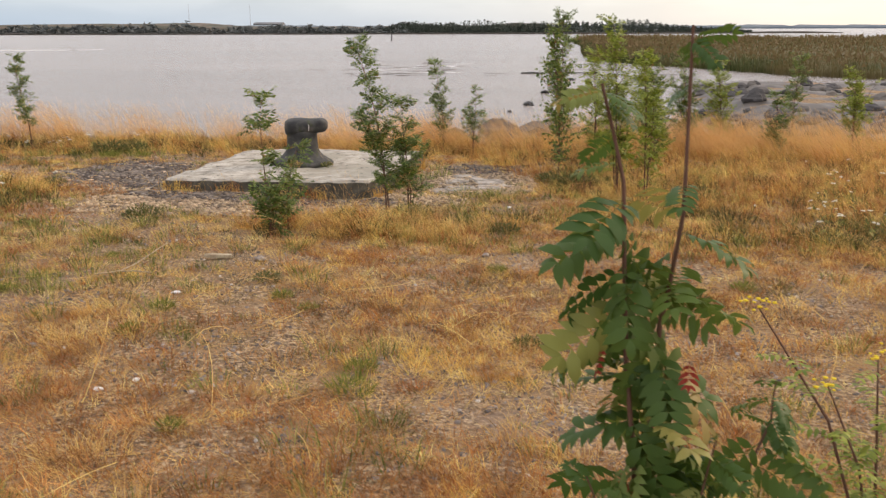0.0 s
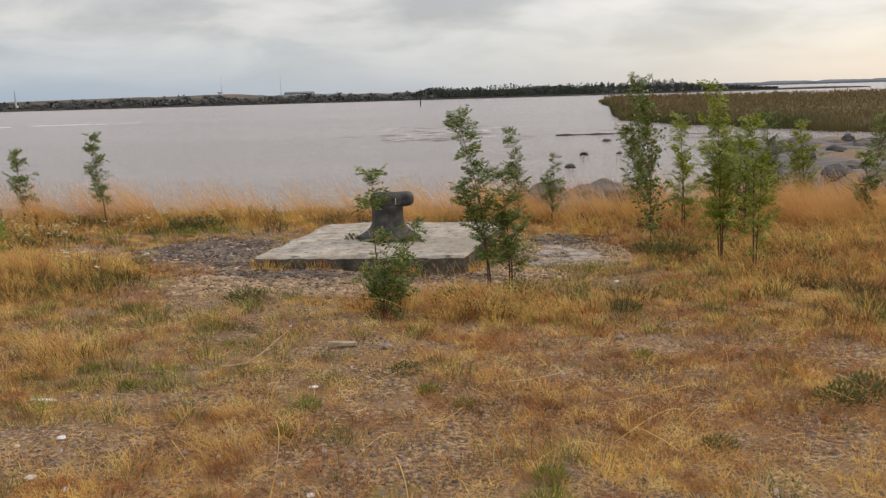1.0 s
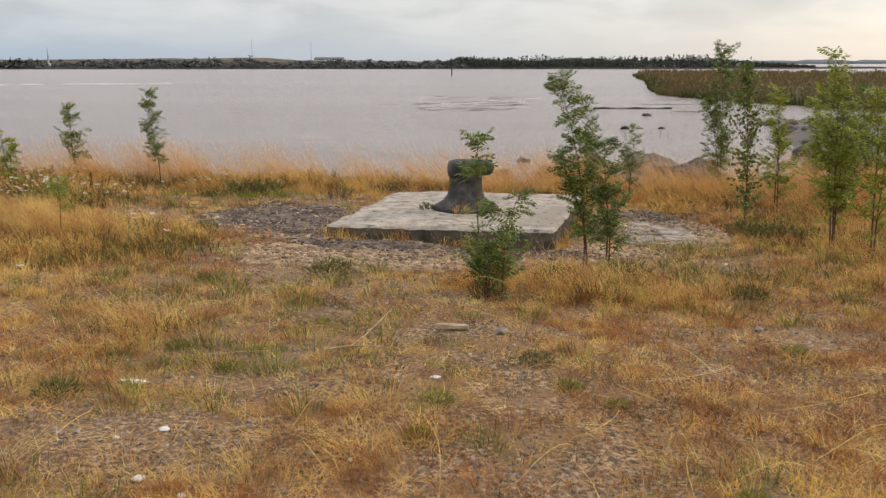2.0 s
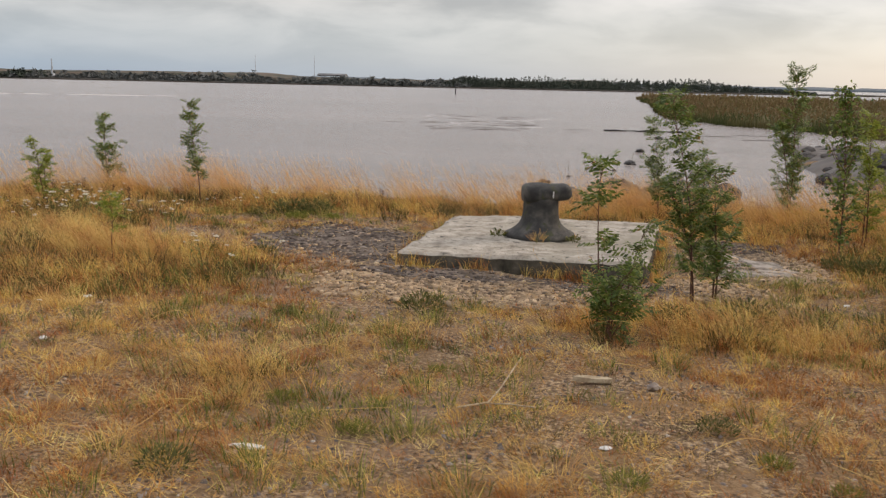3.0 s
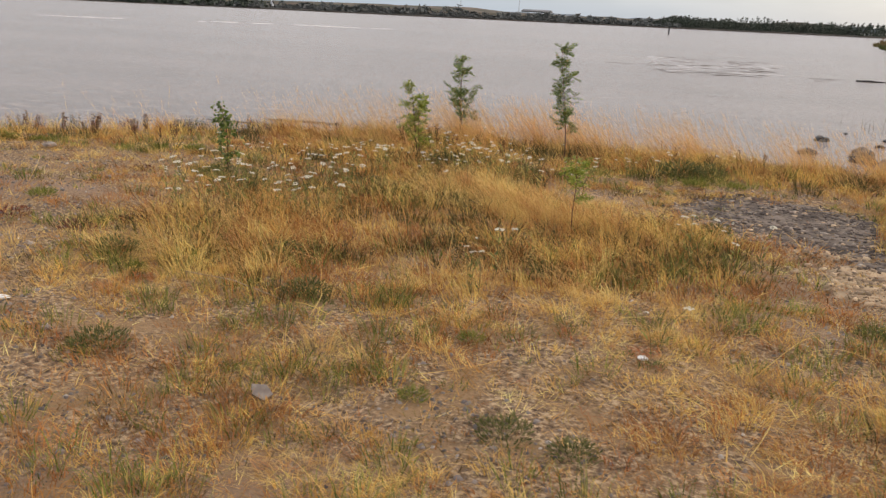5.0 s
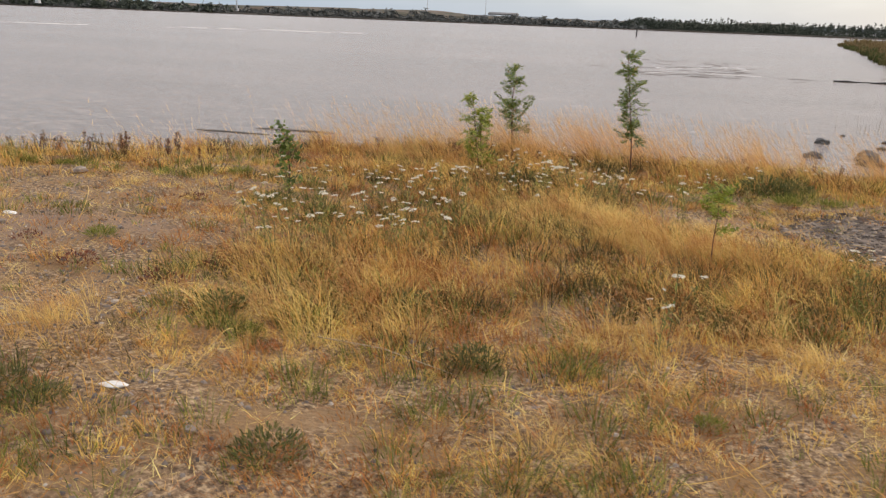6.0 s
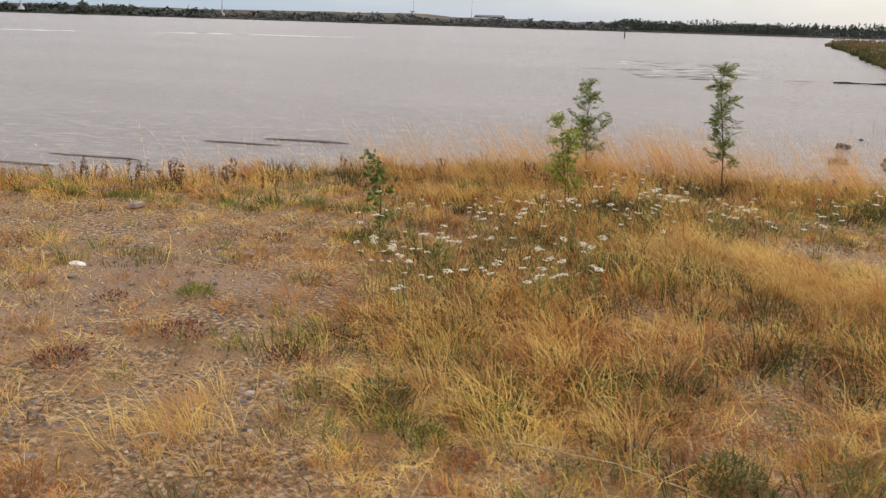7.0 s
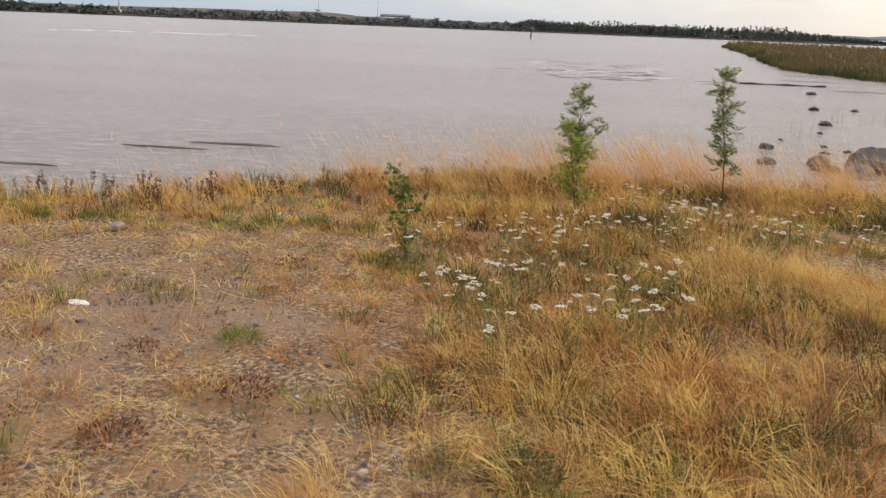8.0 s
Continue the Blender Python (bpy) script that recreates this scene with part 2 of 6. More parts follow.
REED = island_material("reed_blades", [(0.0, (0.045, 0.062, 0.02)), (0.4, (0.07, 0.092, 0.028)), (0.75, (0.10, 0.115, 0.036)), (1.0, (0.145, 0.125, 0.05))],
                       patch=(0.20, 0.14, 0.062), patch_scale=0.05, patch_lo=0.45, patch_hi=0.6, patch_amount=0.65, translucent=0.2)
REED_HEAD = island_material("reed_plumes", [(0.0, (0.15, 0.10, 0.05)), (0.5, (0.205, 0.14, 0.066)), (1.0, (0.15, 0.125, 0.05))], translucent=0.2)
ROWAN_LEAF = island_material("rowan_leaf", [(0.0, (0.058, 0.10, 0.024)), (0.45, (0.12, 0.18, 0.038)), (0.85, (0.21, 0.265, 0.055)), (0.97, (0.26, 0.28, 0.10)), (1.0, (0.34, 0.15, 0.05))], translucent=0.35, rough=0.5, spec=0.4)
# bright leaf green, lightened and yellowed further to carry sunlight in the colour
LIGHT_LEAF = island_material("bright_sunlit_leaf", [(0.0, (0.12, 0.17, 0.022)), (0.5, (0.24, 0.30, 0.04)), (0.9, (0.38, 0.42, 0.07)), (1.0, (0.36, 0.36, 0.10))], translucent=0.4, rough=0.5, spec=0.35)
NEAR_LEAF = object_material("large_rowan_leaf", [(0.0, (0.05, 0.10, 0.022)), (0.5, (0.095, 0.155, 0.03)), (0.8, (0.16, 0.21, 0.05)), (0.93, (0.30, 0.30, 0.08)), (1.0, (0.36, 0.26, 0.08))], translucent=0.35, rough=0.45)
RED_LEAF = plain_material("autumn_red_leaf", (0.24, 0.025, 0.025), (0.36, 0.07, 0.045), 20, 0.5, 0.3)
RED_HERB = island_material("dull_red_herb", [(0.0, (0.10, 0.03, 0.022)), (0.5, (0.18, 0.05, 0.035)), (1.0, (0.22, 0.10, 0.05))], translucent=0.2)
STEM = bark_material("rowan_stem", (0.07, 0.035, 0.025), (0.19, 0.10, 0.07))
HERB_STEM = bark_material("herb_stem", (0.10, 0.12, 0.04), (0.22, 0.20, 0.09))
GRAVEL = stone_material("gravel_stones", [(0.0, (0.10, 0.082, 0.078)), (0.35, (0.20, 0.168, 0.155)), (0.7, (0.31, 0.262, 0.235)), (0.93, (0.44, 0.38, 0.33)), (1.0, (0.70, 0.66, 0.60))], True)
APRON = stone_material("pale_apron_flakes", [(0.0, (0.14, 0.10, 0.072)), (0.3, (0.36, 0.265, 0.175)), (0.7, (0.58, 0.44, 0.28)), (1.0, (0.74, 0.60, 0.42))], True)
RUBBLE = stone_material("dark_rubble", [(0.0, (0.055, 0.042, 0.036)), (0.45, (0.125, 0.097, 0.082)), (0.8, (0.25, 0.20, 0.165)), (1.0, (0.50, 0.43, 0.36))], True)
BED = plain_material("dark_gritty_soil", (0.055, 0.043, 0.036), (0.23, 0.185, 0.15), 5, 0.95)
PALE_BED = plain_material("pale_gritty_soil", (0.22, 0.155, 0.10), (0.46, 0.34, 0.215), 7, 0.95)
BOULDER = stone_material("shore_boulder", [(0.0, (0.075, 0.07, 0.07)), (0.5, (0.13, 0.12, 0.115)), (1.0, (0.22, 0.195, 0.17))])
WET_STONE = plain_material("wet_dark_stone", (0.025, 0.024, 0.024), (0.07, 0.066, 0.06), 6, 0.35)
MUD = plain_material("wet_mud", (0.07, 0.058, 0.048), (0.14, 0.115, 0.095), 0.6, 0.5)
FOAM = plain_material("foam", (0.66, 0.66, 0.65), (0.45, 0.42, 0.40), 3.0, 0.8)
# distance haze is mixed into the tree and bush colours, greyed and lightened
HAZY_WOODS = island_material("hazy_far_trees", [(0.0, (0.052, 0.066, 0.054)), (0.5, (0.066, 0.082, 0.064)), (1.0, (0.085, 0.10, 0.074))], translucent=0.0, rough=0.9)
HAZY_BUSHES = island_material("far_bushes", [(0.0, (0.10, 0.11, 0.108)), (0.5, (0.125, 0.135, 0.128)), (1.0, (0.165, 0.162, 0.15))], translucent=0.0, rough=0.9)
FIELD = plain_material("far_fields", (0.06, 0.07, 0.05), (0.17, 0.13, 0.10), 0.03, 0.95)
SHORE = plain_material("far_shore_edge", (0.03, 0.027, 0.022), (0.07, 0.06, 0.05), 0.1, 0.95)
# the coast's blue is distance haze put into its colour
HAZY_HILL = plain_material("far_hills", (0.13, 0.16, 0.19), (0.17, 0.20, 0.22), 0.01, 0.95)
METAL = plain_material("grey_mast_steel", (0.42, 0.45, 0.49), (0.5, 0.53, 0.56), 0.3, 0.6)
DARK = plain_material("dark_paint", (0.02, 0.02, 0.022), (0.05, 0.05, 0.05), 2, 0.6)
WALLS = plain_material("far_building_wall", (0.15, 0.16, 0.165), (0.22, 0.22, 0.22), 0.1, 0.8)
PETAL = plain_material("white_petal", (0.70, 0.67, 0.54), (0.82, 0.79, 0.68), 60, 0.7, 0.25)
YELLOW = plain_material("tansy_yellow", (0.72, 0.50, 0.02), (0.82, 0.62, 0.05), 60, 0.7)
PAPER = plain_material("white_litter", (0.72, 0.70, 0.66), (0.82, 0.81, 0.79), 30, 0.8)
WOOD = plain_material("bleached_wood", (0.34, 0.26, 0.17), (0.52, 0.43, 0.30), 25, 0.85)
SLATE = plain_material("grey_slate", (0.22, 0.18, 0.155), (0.36, 0.31, 0.265), 14, 0.8)
DOCK = island_material("dock_seed_heads", [(0.0, (0.07, 0.03, 0.02)), (0.5, (0.14, 0.06, 0.035)), (1.0, (0.22, 0.10, 0.05))], translucent=0.1)


# ---- the lie of the land ----
WATER_LEVEL = -2.2


def crest(x):
    """The y at which the meadow breaks off towards the water."""
    return np.interp(x, [-60, -20, -14, -12, -10.3, -9.3, -8, -5, 0, 4, 8, 14, 60], [4.0, 6.5, 9.0, 10.1, 11.3, 12.2, 13.2, 13.6, 13.4, 14.2, 15.0, 16.0, 24.0])


def wave(x, y):
    """Small unevenness of the ground."""
    return (0.018 * np.sin(1.9 * x + 0.7 * y) + 0.014 * np.sin(0.8 * x - 2.3 * y + 1.0) + 0.009 * np.sin(4.1 * x + 3.3 * y) + 0.006 * np.sin(7.7 * x - 5.9 * y + 2.0))


def blob(x, y, cx, cy, rx, ry, turn=0.0):
    """1 inside an ellipse, falling to 0 at its edge."""
    c, s = math.cos(turn), math.sin(turn)
    u, v = ((x - cx) * c + (y - cy) * s) / rx, (-(x - cx) * s + (y - cy) * c) / ry
    return np.clip(1.6 * (1 - np.sqrt(u * u + v * v)), 0, 1)


def land(x, y):
    """Height of the ground at x, y."""
    x, y = np.asarray(x, float), np.asarray(y, float)
    xc, yc = np.clip(x, -11, 9), np.clip(y, -6, 15)
    z = 0.06 - 0.016 * xc - 0.0235 * yc + wave(x, y)
    z = z - 0.065 * blob(x, y, -1.0, 9.2, 4.2, 2.9)
    d = np.clip((y - crest(x)) / 9.0, 0, 1)
    s = 1 - (1 - d) ** 2
    z = z * (1 - s) - 3.0 * s
    # a stony flat runs out beside the inlet towards the reed bed
    m = np.clip((x - (4.9 + 0.2 * (y - 15))) / 3.0, 0, 1) * np.clip((84 - y) / 12, 0, 1) * (y > crest(x))
    flat = np.maximum(z, -0.75 - 0.0335 * (y - 16) + 4 * wave(x * 0.7, y * 0.7))
    return z * (1 - m) + flat * m


def ground_at(x, y):
    return float(land(x, y))


def axis(lo, hi, step, far_lo, far_hi):
    inner = np.arange(lo, hi + step / 2, step)
    out_hi, out_lo = [], []
    s, v = step, hi
    while v < far_hi:
        s *= 1.25
        v += s
        out_hi.append(v)
    s, v = step, lo
    while v > far_lo:
        s *= 1.5
        v -= s
        out_lo.append(v)
    return np.array(out_lo[::-1] + list(inner) + out_hi)


def mesh_from(name, verts, quads=None, tris=None, smooth=False):
    """A mesh from arrays of corners and faces."""
    me = bpy.data.meshes.new(name)
    verts = np.asarray(verts, np.float32).reshape(-1, 3)
    loops, starts = [], []
    at = 0
    for f, k in ((quads, 4), (tris, 3)):
        if f is not None and len(f):
            f = np.asarray(f, np.int32).reshape(-1, k)
            loops.append(f.ravel())
            starts.append(at + np.arange(len(f), dtype=np.int32) * k)
            at += f.size
    loops, starts = np.concatenate(loops), np.concatenate(starts)
    me.vertices.add(len(verts))
    me.vertices.foreach_set("co", verts.ravel())
    me.loops.add(len(loops))
    me.loops.foreach_set("vertex_index", loops.astype(np.int32))
    me.polygons.add(len(starts))
    me.polygons.foreach_set("loop_start", starts.astype(np.int32))
    me.update(calc_edges=True)
    me.validate()
    if smooth:
        me.polygons.foreach_set("use_smooth", np.ones(len(me.polygons), bool))
    return me


def grid_mesh(name, xs, ys, zfun, smooth=True):
    X, Y = np.meshgrid(xs, ys)
    Z = zfun(X, Y)
    n, k = len(xs), len(ys)
    i = (np.arange(k - 1)[:, None] * n + np.arange(n - 1)[None, :]).ravel()
    return mesh_from(name, np.stack([X, Y, Z], -1), quads=np.stack([i, i + 1, i + n + 1, i + n], -1), smooth=smooth)


def thing(name, me, mat, label="", category="", group="", kind=""):
    ob = new(name, me)
    if me is not None and mat is not None and not me.materials:
        me.materials.append(mat)
    return tagged(ob, label, category, group, kind)


def part(name, me, mat, parent, label=""):
    """A mesh, or a bmesh, as one object under a thing or a part."""
    if isinstance(me, bmesh.types.BMesh):
        bm, me = me, bpy.data.meshes.new(name)
        bm.to_mesh(me)
        bm.free()
    if not me.materials:
        me.materials.append(mat)
    ob = new(name, me)
    ob.parent = parent
    return tagged(ob, label)


def holder(name, at, label, category, group="", kind="", turn=0.0, scale=1.0):
    ob = new(name)
    ob.empty_display_size = 0.1
    ob.location, ob.rotation_euler = at, (0, 0, turn)
    ob.scale = (scale, scale, scale)
    return tagged(ob, label, category, group, kind)


rng = np.random.default_rng(7)

ground = thing("ground", grid_mesh("ground", axis(-17, 11, 0.16, -900, 700), axis(0, 19, 0.16, -700, 90), land), SOIL,
               "dry sandy meadow ground with thatch and bare gravelly soil", "ground", kind="structure")
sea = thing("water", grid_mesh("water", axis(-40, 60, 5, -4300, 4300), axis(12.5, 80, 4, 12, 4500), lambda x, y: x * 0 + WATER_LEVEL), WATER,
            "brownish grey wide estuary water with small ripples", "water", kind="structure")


# ---- blades of grass ----
def blades(n_pos, heights, widths, lean, bend_dir, segs=2):
    """Tapered bent blades at given roots: (verts, quads, tris)."""
    n = len(n_pos)
    a = rng.uniform(0, 2 * np.pi, n)
    side = np.stack([np.cos(a), np.sin(a), np.zeros(n)], -1) * (widths * 0.5)[:, None]
    d = np.stack([np.cos(bend_dir), np.sin(bend_dir), np.zeros(n)], -1) * (heights * lean)[:, None]
    up = np.zeros((n, 3))
    up[:, 2] = heights
    tip = n_pos + up * np.sqrt(np.clip(1 - (lean * 0.8) ** 2, 0.02, 1))[:, None] + d
    if segs == 1:
        v = np.stack([n_pos - side, n_pos + side, tip], 1)
        i = np.arange(n)[:, None] * 3
        return v.reshape(-1, 3), None, np.concatenate([i, i + 1, i + 2], 1)
    if segs == 3:
        rows = []
        droop = np.clip(0.08 + 0.42 * lean, 0, 0.82)[:, None]
        for f, wd in ((0.0, 1.0), (0.38, 0.85), (0.7, 0.6), (1.0, 0.0)):
            p = n_pos + up * (f - droop * f ** 2.6) + d * f ** 1.9
            rows += [p] if f == 1.0 else [p - side * wd, p + side * wd]
        v = np.stack(rows, 1)
        i = np.arange(n)[:, None] * 7
        return v.reshape(-1, 3), np.concatenate([np.concatenate([i + k, i + k + 1, i + k + 3, i + k + 2], 1) for k in (0, 2)]), np.concatenate([i + 4, i + 5, i + 6], 1)
    mid = n_pos + up * 0.55 + d * 0.32
    v = np.stack([n_pos - side, n_pos + side, mid + side * 0.75, mid - side * 0.75, tip], 1)
    i = np.arange(n)[:, None] * 5
    return v.reshape(-1, 3), np.concatenate([i, i + 1, i + 2, i + 3], 1), np.concatenate([i + 3, i + 2, i + 4], 1)


def value_noise(x, y, scale, seed):
    """Smooth noise between 0 and 1."""
    g = np.random.default_rng(seed).random((64, 64))
    u, v = x * scale + 1000, y * scale + 1000
    iu, iv = np.floor(u).astype(int), np.floor(v).astype(int)
    fu, fv = u - iu, v - iv
    fu, fv = fu * fu * (3 - 2 * fu), fv * fv * (3 - 2 * fv)
    p = lambda a, b: g[a % 64, b % 64]
    return (p(iu, iv) * (1 - fu) + p(iu + 1, iv) * fu) * (1 - fv) + (p(iu, iv + 1) * (1 - fu) + p(iu + 1, iv + 1) * fu) * fv


def patchy(x, y, scale, seed):
    return 0.55 * value_noise(x, y, scale, seed) + 0.3 * value_noise(x, y, scale * 2.1, seed + 1) + 0.15 * value_noise(x, y, scale * 4.7, seed + 2)


# the concrete slab's outline (top), and the stony apron round it
SLAB = [(-2.89, 9.07), (-0.72, 8.88), (-0.22, 11.22), (-2.46, 11.38)]
SLAB_TOP = -0.03


def in_slab(x, y, grow=0.0):
    inside = np.ones_like(x, bool)
    for (ax, ay), (bx, by) in zip(SLAB, SLAB[1:] + SLAB[:1]):
        length = math.hypot(bx - ax, by - ay)
        inside &= ((bx - ax) * (y - ay) - (by - ay) * (x - ax)) / length > -grow
    return inside


APRON_BLOBS = [(-2.0, 8.3, 1.75, 0.95, 0.1), (-3.45, 9.95, 1.1, 1.2, 0.0), (-0.35, 8.75, 0.8, 0.6, 0.3), (0.45, 10.0, 0.8, 1.05, 0.1)]
BARE_BLOBS = [(-2.25, 4.83, 0.75, 0.42, 0.1), (-2.75, 4.15, 0.8, 0.55, 0.1), (-1.45, 5.78, 0.6, 0.35, 0.2), (-9.55, 8.75, 1.5, 1.1, 0.4), (-9.0, 7.4, 1.2, 1.3, 0.2), (-8.4, 6.3, 0.95, 1.1, 0.1), (-5.15, 10.2, 0.95, 0.42, -0.1),
              (-1.0, 3.9, 0.6, 0.5, 0.0), (-6.9, 5.35, 0.9, 0.35, 0.0), (-5.05, 5.1, 0.65, 0.38, 0.0), (-10.8, 8.8, 1.3, 0.8, 0.0), (-6.6, 4.7, 0.8, 0.45, 0.0), (-4.4, 3.9, 0.9, 0.5, 0), (0.7, 5.9, 0.8, 0.4, 0.0), (0.2, 3.2, 0.6, 0.4, 0.0)]


def apron_map(x, y):
    return np.max([blob(x, y, *b) for b in APRON_BLOBS], 0)


def bare_map(x, y):
    return np.maximum(np.max([blob(x, y, *b) for b in BARE_BLOBS], 0), 0)


TALL_BLOBS = [  # stands of tall dry grass: x, y, rx, ry, turn
    (-6.95, 7.3, 1.2, 1.45, 0.15), (-6.2, 7.9, 1.8, 1.5, 0.2), (-5.0, 7.75, 1.3, 0.8, 0.1), (-5.85, 9.15, 1.2, 0.7, -0.4), (-7.2, 10.8, 2.3, 1.3, 0.0), (3.3, 8.8, 2.4, 3.2, 0.0), (2.0, 11.2, 2.0, 1.8, 0.0), (5.5, 11.5, 2.8, 2.8, 0.0),
    (-0.6, 7.15, 1.35, 0.7, 0.1), (-3.3, 5.75, 0.4, 0.3, 0.0), (-4.5, 8.7, 0.7, 0.7, 0.3)]


def tall_map(x, y):
    t = np.max([blob(x, y, *b) for b in TALL_BLOBS], 0)
    belt = np.clip(1 - np.abs(y - (crest(x) - 0.3)) / 1.9, 0, 1) * np.where(x < -9.2, 0.55, 1.0)
    return np.maximum(t, np.clip(belt * 1.7, 0, 1))


def scatter(n, seed):
    """Roots over the part of the meadow that the walk overlooks, denser near the path."""
    r = np.random.default_rng(seed)
    y = 0.7 + 14.5 * r.random(n) ** 1.2
    left = np.minimum(-1.2 - 0.55 * y, np.maximum(-3.2 - 0.95 * y, -6.9 - 0.86 * (y - 2.2)))
    left = np.minimum(left, -8.0 - 0.88 * np.clip(y - 4.2, -1, 20))
    left = np.where(y < 3.2, -4.2 - 0.6 * y, left)
    right = 0.9 + 0.53 * y
    left = np.maximum(left, -19)
    x = left + (right - left) * r.random(n)
    walk_y = np.interp(x, [-7.6, -4.3, -2.0, 0.0, 1.0], [3.45, 2.3, 1.5, 0.0, 0.0])
    keep = (y > walk_y + 0.9) & ~in_slab(x, y, 0.02) & (y < crest(x) + 1.8)
    return x[keep], y[keep], r


def field(name, n, seed, chance, hrange, wrange, leanrange, mat, label, category, segs, wind=None, clump=0.0):
    x, y, r = scatter(n, seed)
    p = chance(x, y)
    keep = r.random(len(x)) < p
    x, y = x[keep], y[keep]
    k = len(x)
    if clump:
        x = x + r.normal(0, clump, k)
        y = y + r.normal(0, clump, k)
    h = r.uniform(*hrange, k) * (0.65 + 0.7 * patchy(x, y, 0.9, seed + 5))
    far = np.clip((y - 3) / 9, 0, 1)
    w = r.uniform(*wrange, k) * (1 + 0.9 * far)
    direction = r.uniform(0, 2 * np.pi, k) if wind is None else r.normal(wind, 0.8, k)
    roots = np.stack([x, y, land(x, y) - 0.004], -1)
    v, q, t = blades(roots, h, w, r.uniform(*leanrange, k), direction, segs)
    return thing(name, mesh_from(name, v, q, t), mat, label, category, kind="stuff"), roots, h


def low_chance(x, y):
    c = 0.95 - 0.95 * bare_map(x, y) * (0.2 + 1.0 * patchy(x, y, 2.2, 11)) - 0.85 * apron_map(x, y)
    holes = np.clip((patchy(x, y, 1.7, 21) - 0.5) * 6, 0, 1)
    return np.clip(c * (1 - 0.8 * holes) * (0.35 + 1.3 * value_noise(x, y, 7.0, 25)), 0.16 - 0.08 * apron_map(x, y), 1)


def hollow(x, y):
    """Where the sward is worn thin."""
    return np.clip(1 - np.maximum(apron_map(x, y) * 1.1, bare_map(x, y) * 0.85), 0, 1)


OLIVE_BLOBS = [(-4.3, 8.4, 0.9, 0.8, 0.4), (-6.95, 8.8, 1.4, 1.1, 0), (-6.3, 10.6, 1.1, 0.8, 0), (-7.45, 6.4, 0.8, 0.45, 0.2), (-5.1, 7.5, 1.2, 0.6, 0.1), (-11.1, 9.65, 0.8, 0.25, 0.1), (-9.45, 9.8, 0.8, 0.25, 0), (-5.0, 11.6, 0.8, 0.4, 0), (-6.65, 6.9, 0.7, 0.35, 0),
               (-4.35, 11.5, 0.5, 0.3, 0), (-0.4, 7.2, 0.8, 0.4, 0), (2.0, 9.9, 1.2, 1.0, 0), (-7.2, 8.0, 0.7, 0.4, 0), (3.3, 6.8, 1.5, 0.7, 0), (-8.76, 7.36, 0.45, 0.2, 0), (1.0, 7.6, 0.8, 0.4, 0), (-6.15, 6.2, 0.5, 0.22, 0), (-5.5, 8.15, 0.5, 0.5, 0), (-7.5, 5.2, 0.6, 0.3, 0), (-8.0, 6.85, 0.35, 0.25, 0)]


def olive_map(x, y):
    return np.max([blob(x, y, *b) for b in OLIVE_BLOBS], 0)


def tufts(name, n, seed, chance, per, hrange, spread, wrange, lean, mat, label, wind=0.35, tall=0.0, segs=2):
    """Tufts of grass: blades that rise from one foot and fall outwards, bent over by the wind."""
    x, y, r = scatter(n, seed)
    keep = r.random(len(x)) < chance(x, y)
    x, y = x[keep], y[keep]
    big = r.random(len(x))
    h0 = (hrange[0] + (hrange[1] - hrange[0]) * big ** 1.6) * (1 + tall * tall_map(x, y))
    count = np.maximum(4, (per * (0.5 + big)).astype(int))
    idx = np.repeat(np.arange(len(x)), count)
    k = len(idx)
    ang = r.uniform(0, 2 * np.pi, k)
    rad = spread * (0.5 + big[idx]) * np.sqrt(r.random(k))
    bx, by = x[idx] + np.cos(ang) * rad, y[idx] + np.sin(ang) * rad
    ok = ~in_slab(bx, by, 0.015)
    idx, ang, rad, bx, by, k = idx[ok], ang[ok], rad[ok], bx[ok], by[ok], int(ok.sum())
    h = h0[idx] * r.uniform(0.45, 1.15, k)
    dx, dy = np.cos(ang) * (0.6 + rad / spread) + wind * -1.0 * r.uniform(0.3, 1.6, k), np.sin(ang) * (0.6 + rad / spread) + 0.3 * wind
    far = np.clip((by - 3) / 9, 0, 1)
    w = r.uniform(*wrange, k) * (1 + 0.8 * far)
    roots = np.stack([bx, by, land(bx, by) - 0.006], -1)
    v, q, t = blades(roots, h, w, r.uniform(*lean, k), np.arctan2(dy, dx) + r.normal(0, 0.35, k), segs)
    thing(name, mesh_from(name, v, q, t), mat, label, "grass", kind="stuff")
    return roots, h


field("short_dry_grass", 720000, 101, low_chance, (0.035, 0.10), (0.0025, 0.005), (0.8, 1.7), THATCH, "short matted straw-coloured dry grass over the meadow", "grass", 1)
tufts("dry_grass_tufts", 11000, 201, lambda x, y: hollow(x, y) * np.clip((patchy(x, y, 1.1, 33) - 0.3) * 2.2, 0.05, 1), 24, (0.035, 0.10), 0.06, (0.002, 0.004), (0.5, 1.4), STRAW,
      "low golden tufts of dry grass", 0.5)
tall_roots, tall_h = tufts("tall_dry_grass", 18000, 202, lambda x, y: np.clip(tall_map(x, y) * 1.2 * np.clip((patchy(x, y, 1.2, 31) - 0.22) * 2.2, 0, 1), 0, 1) * hollow(x, y), 21, (0.11, 0.29), 0.08, (0.0016, 0.0032), (0.35, 1.5), STRAW,
                           "tall golden dry grass bent over by the wind", 1.1, 0.45, 3)
tufts("pale_grass_tufts", 5200, 203, lambda x, y: np.clip((patchy(x, y, 0.9, 131) - 0.42) * 3, 0, 1) * hollow(x, y), 36, (0.05, 0.19), 0.08, (0.0018, 0.0036), (0.6, 1.6), PALE, "pale bleached tufts of fallen grass", 1.0, 0.5, 3)
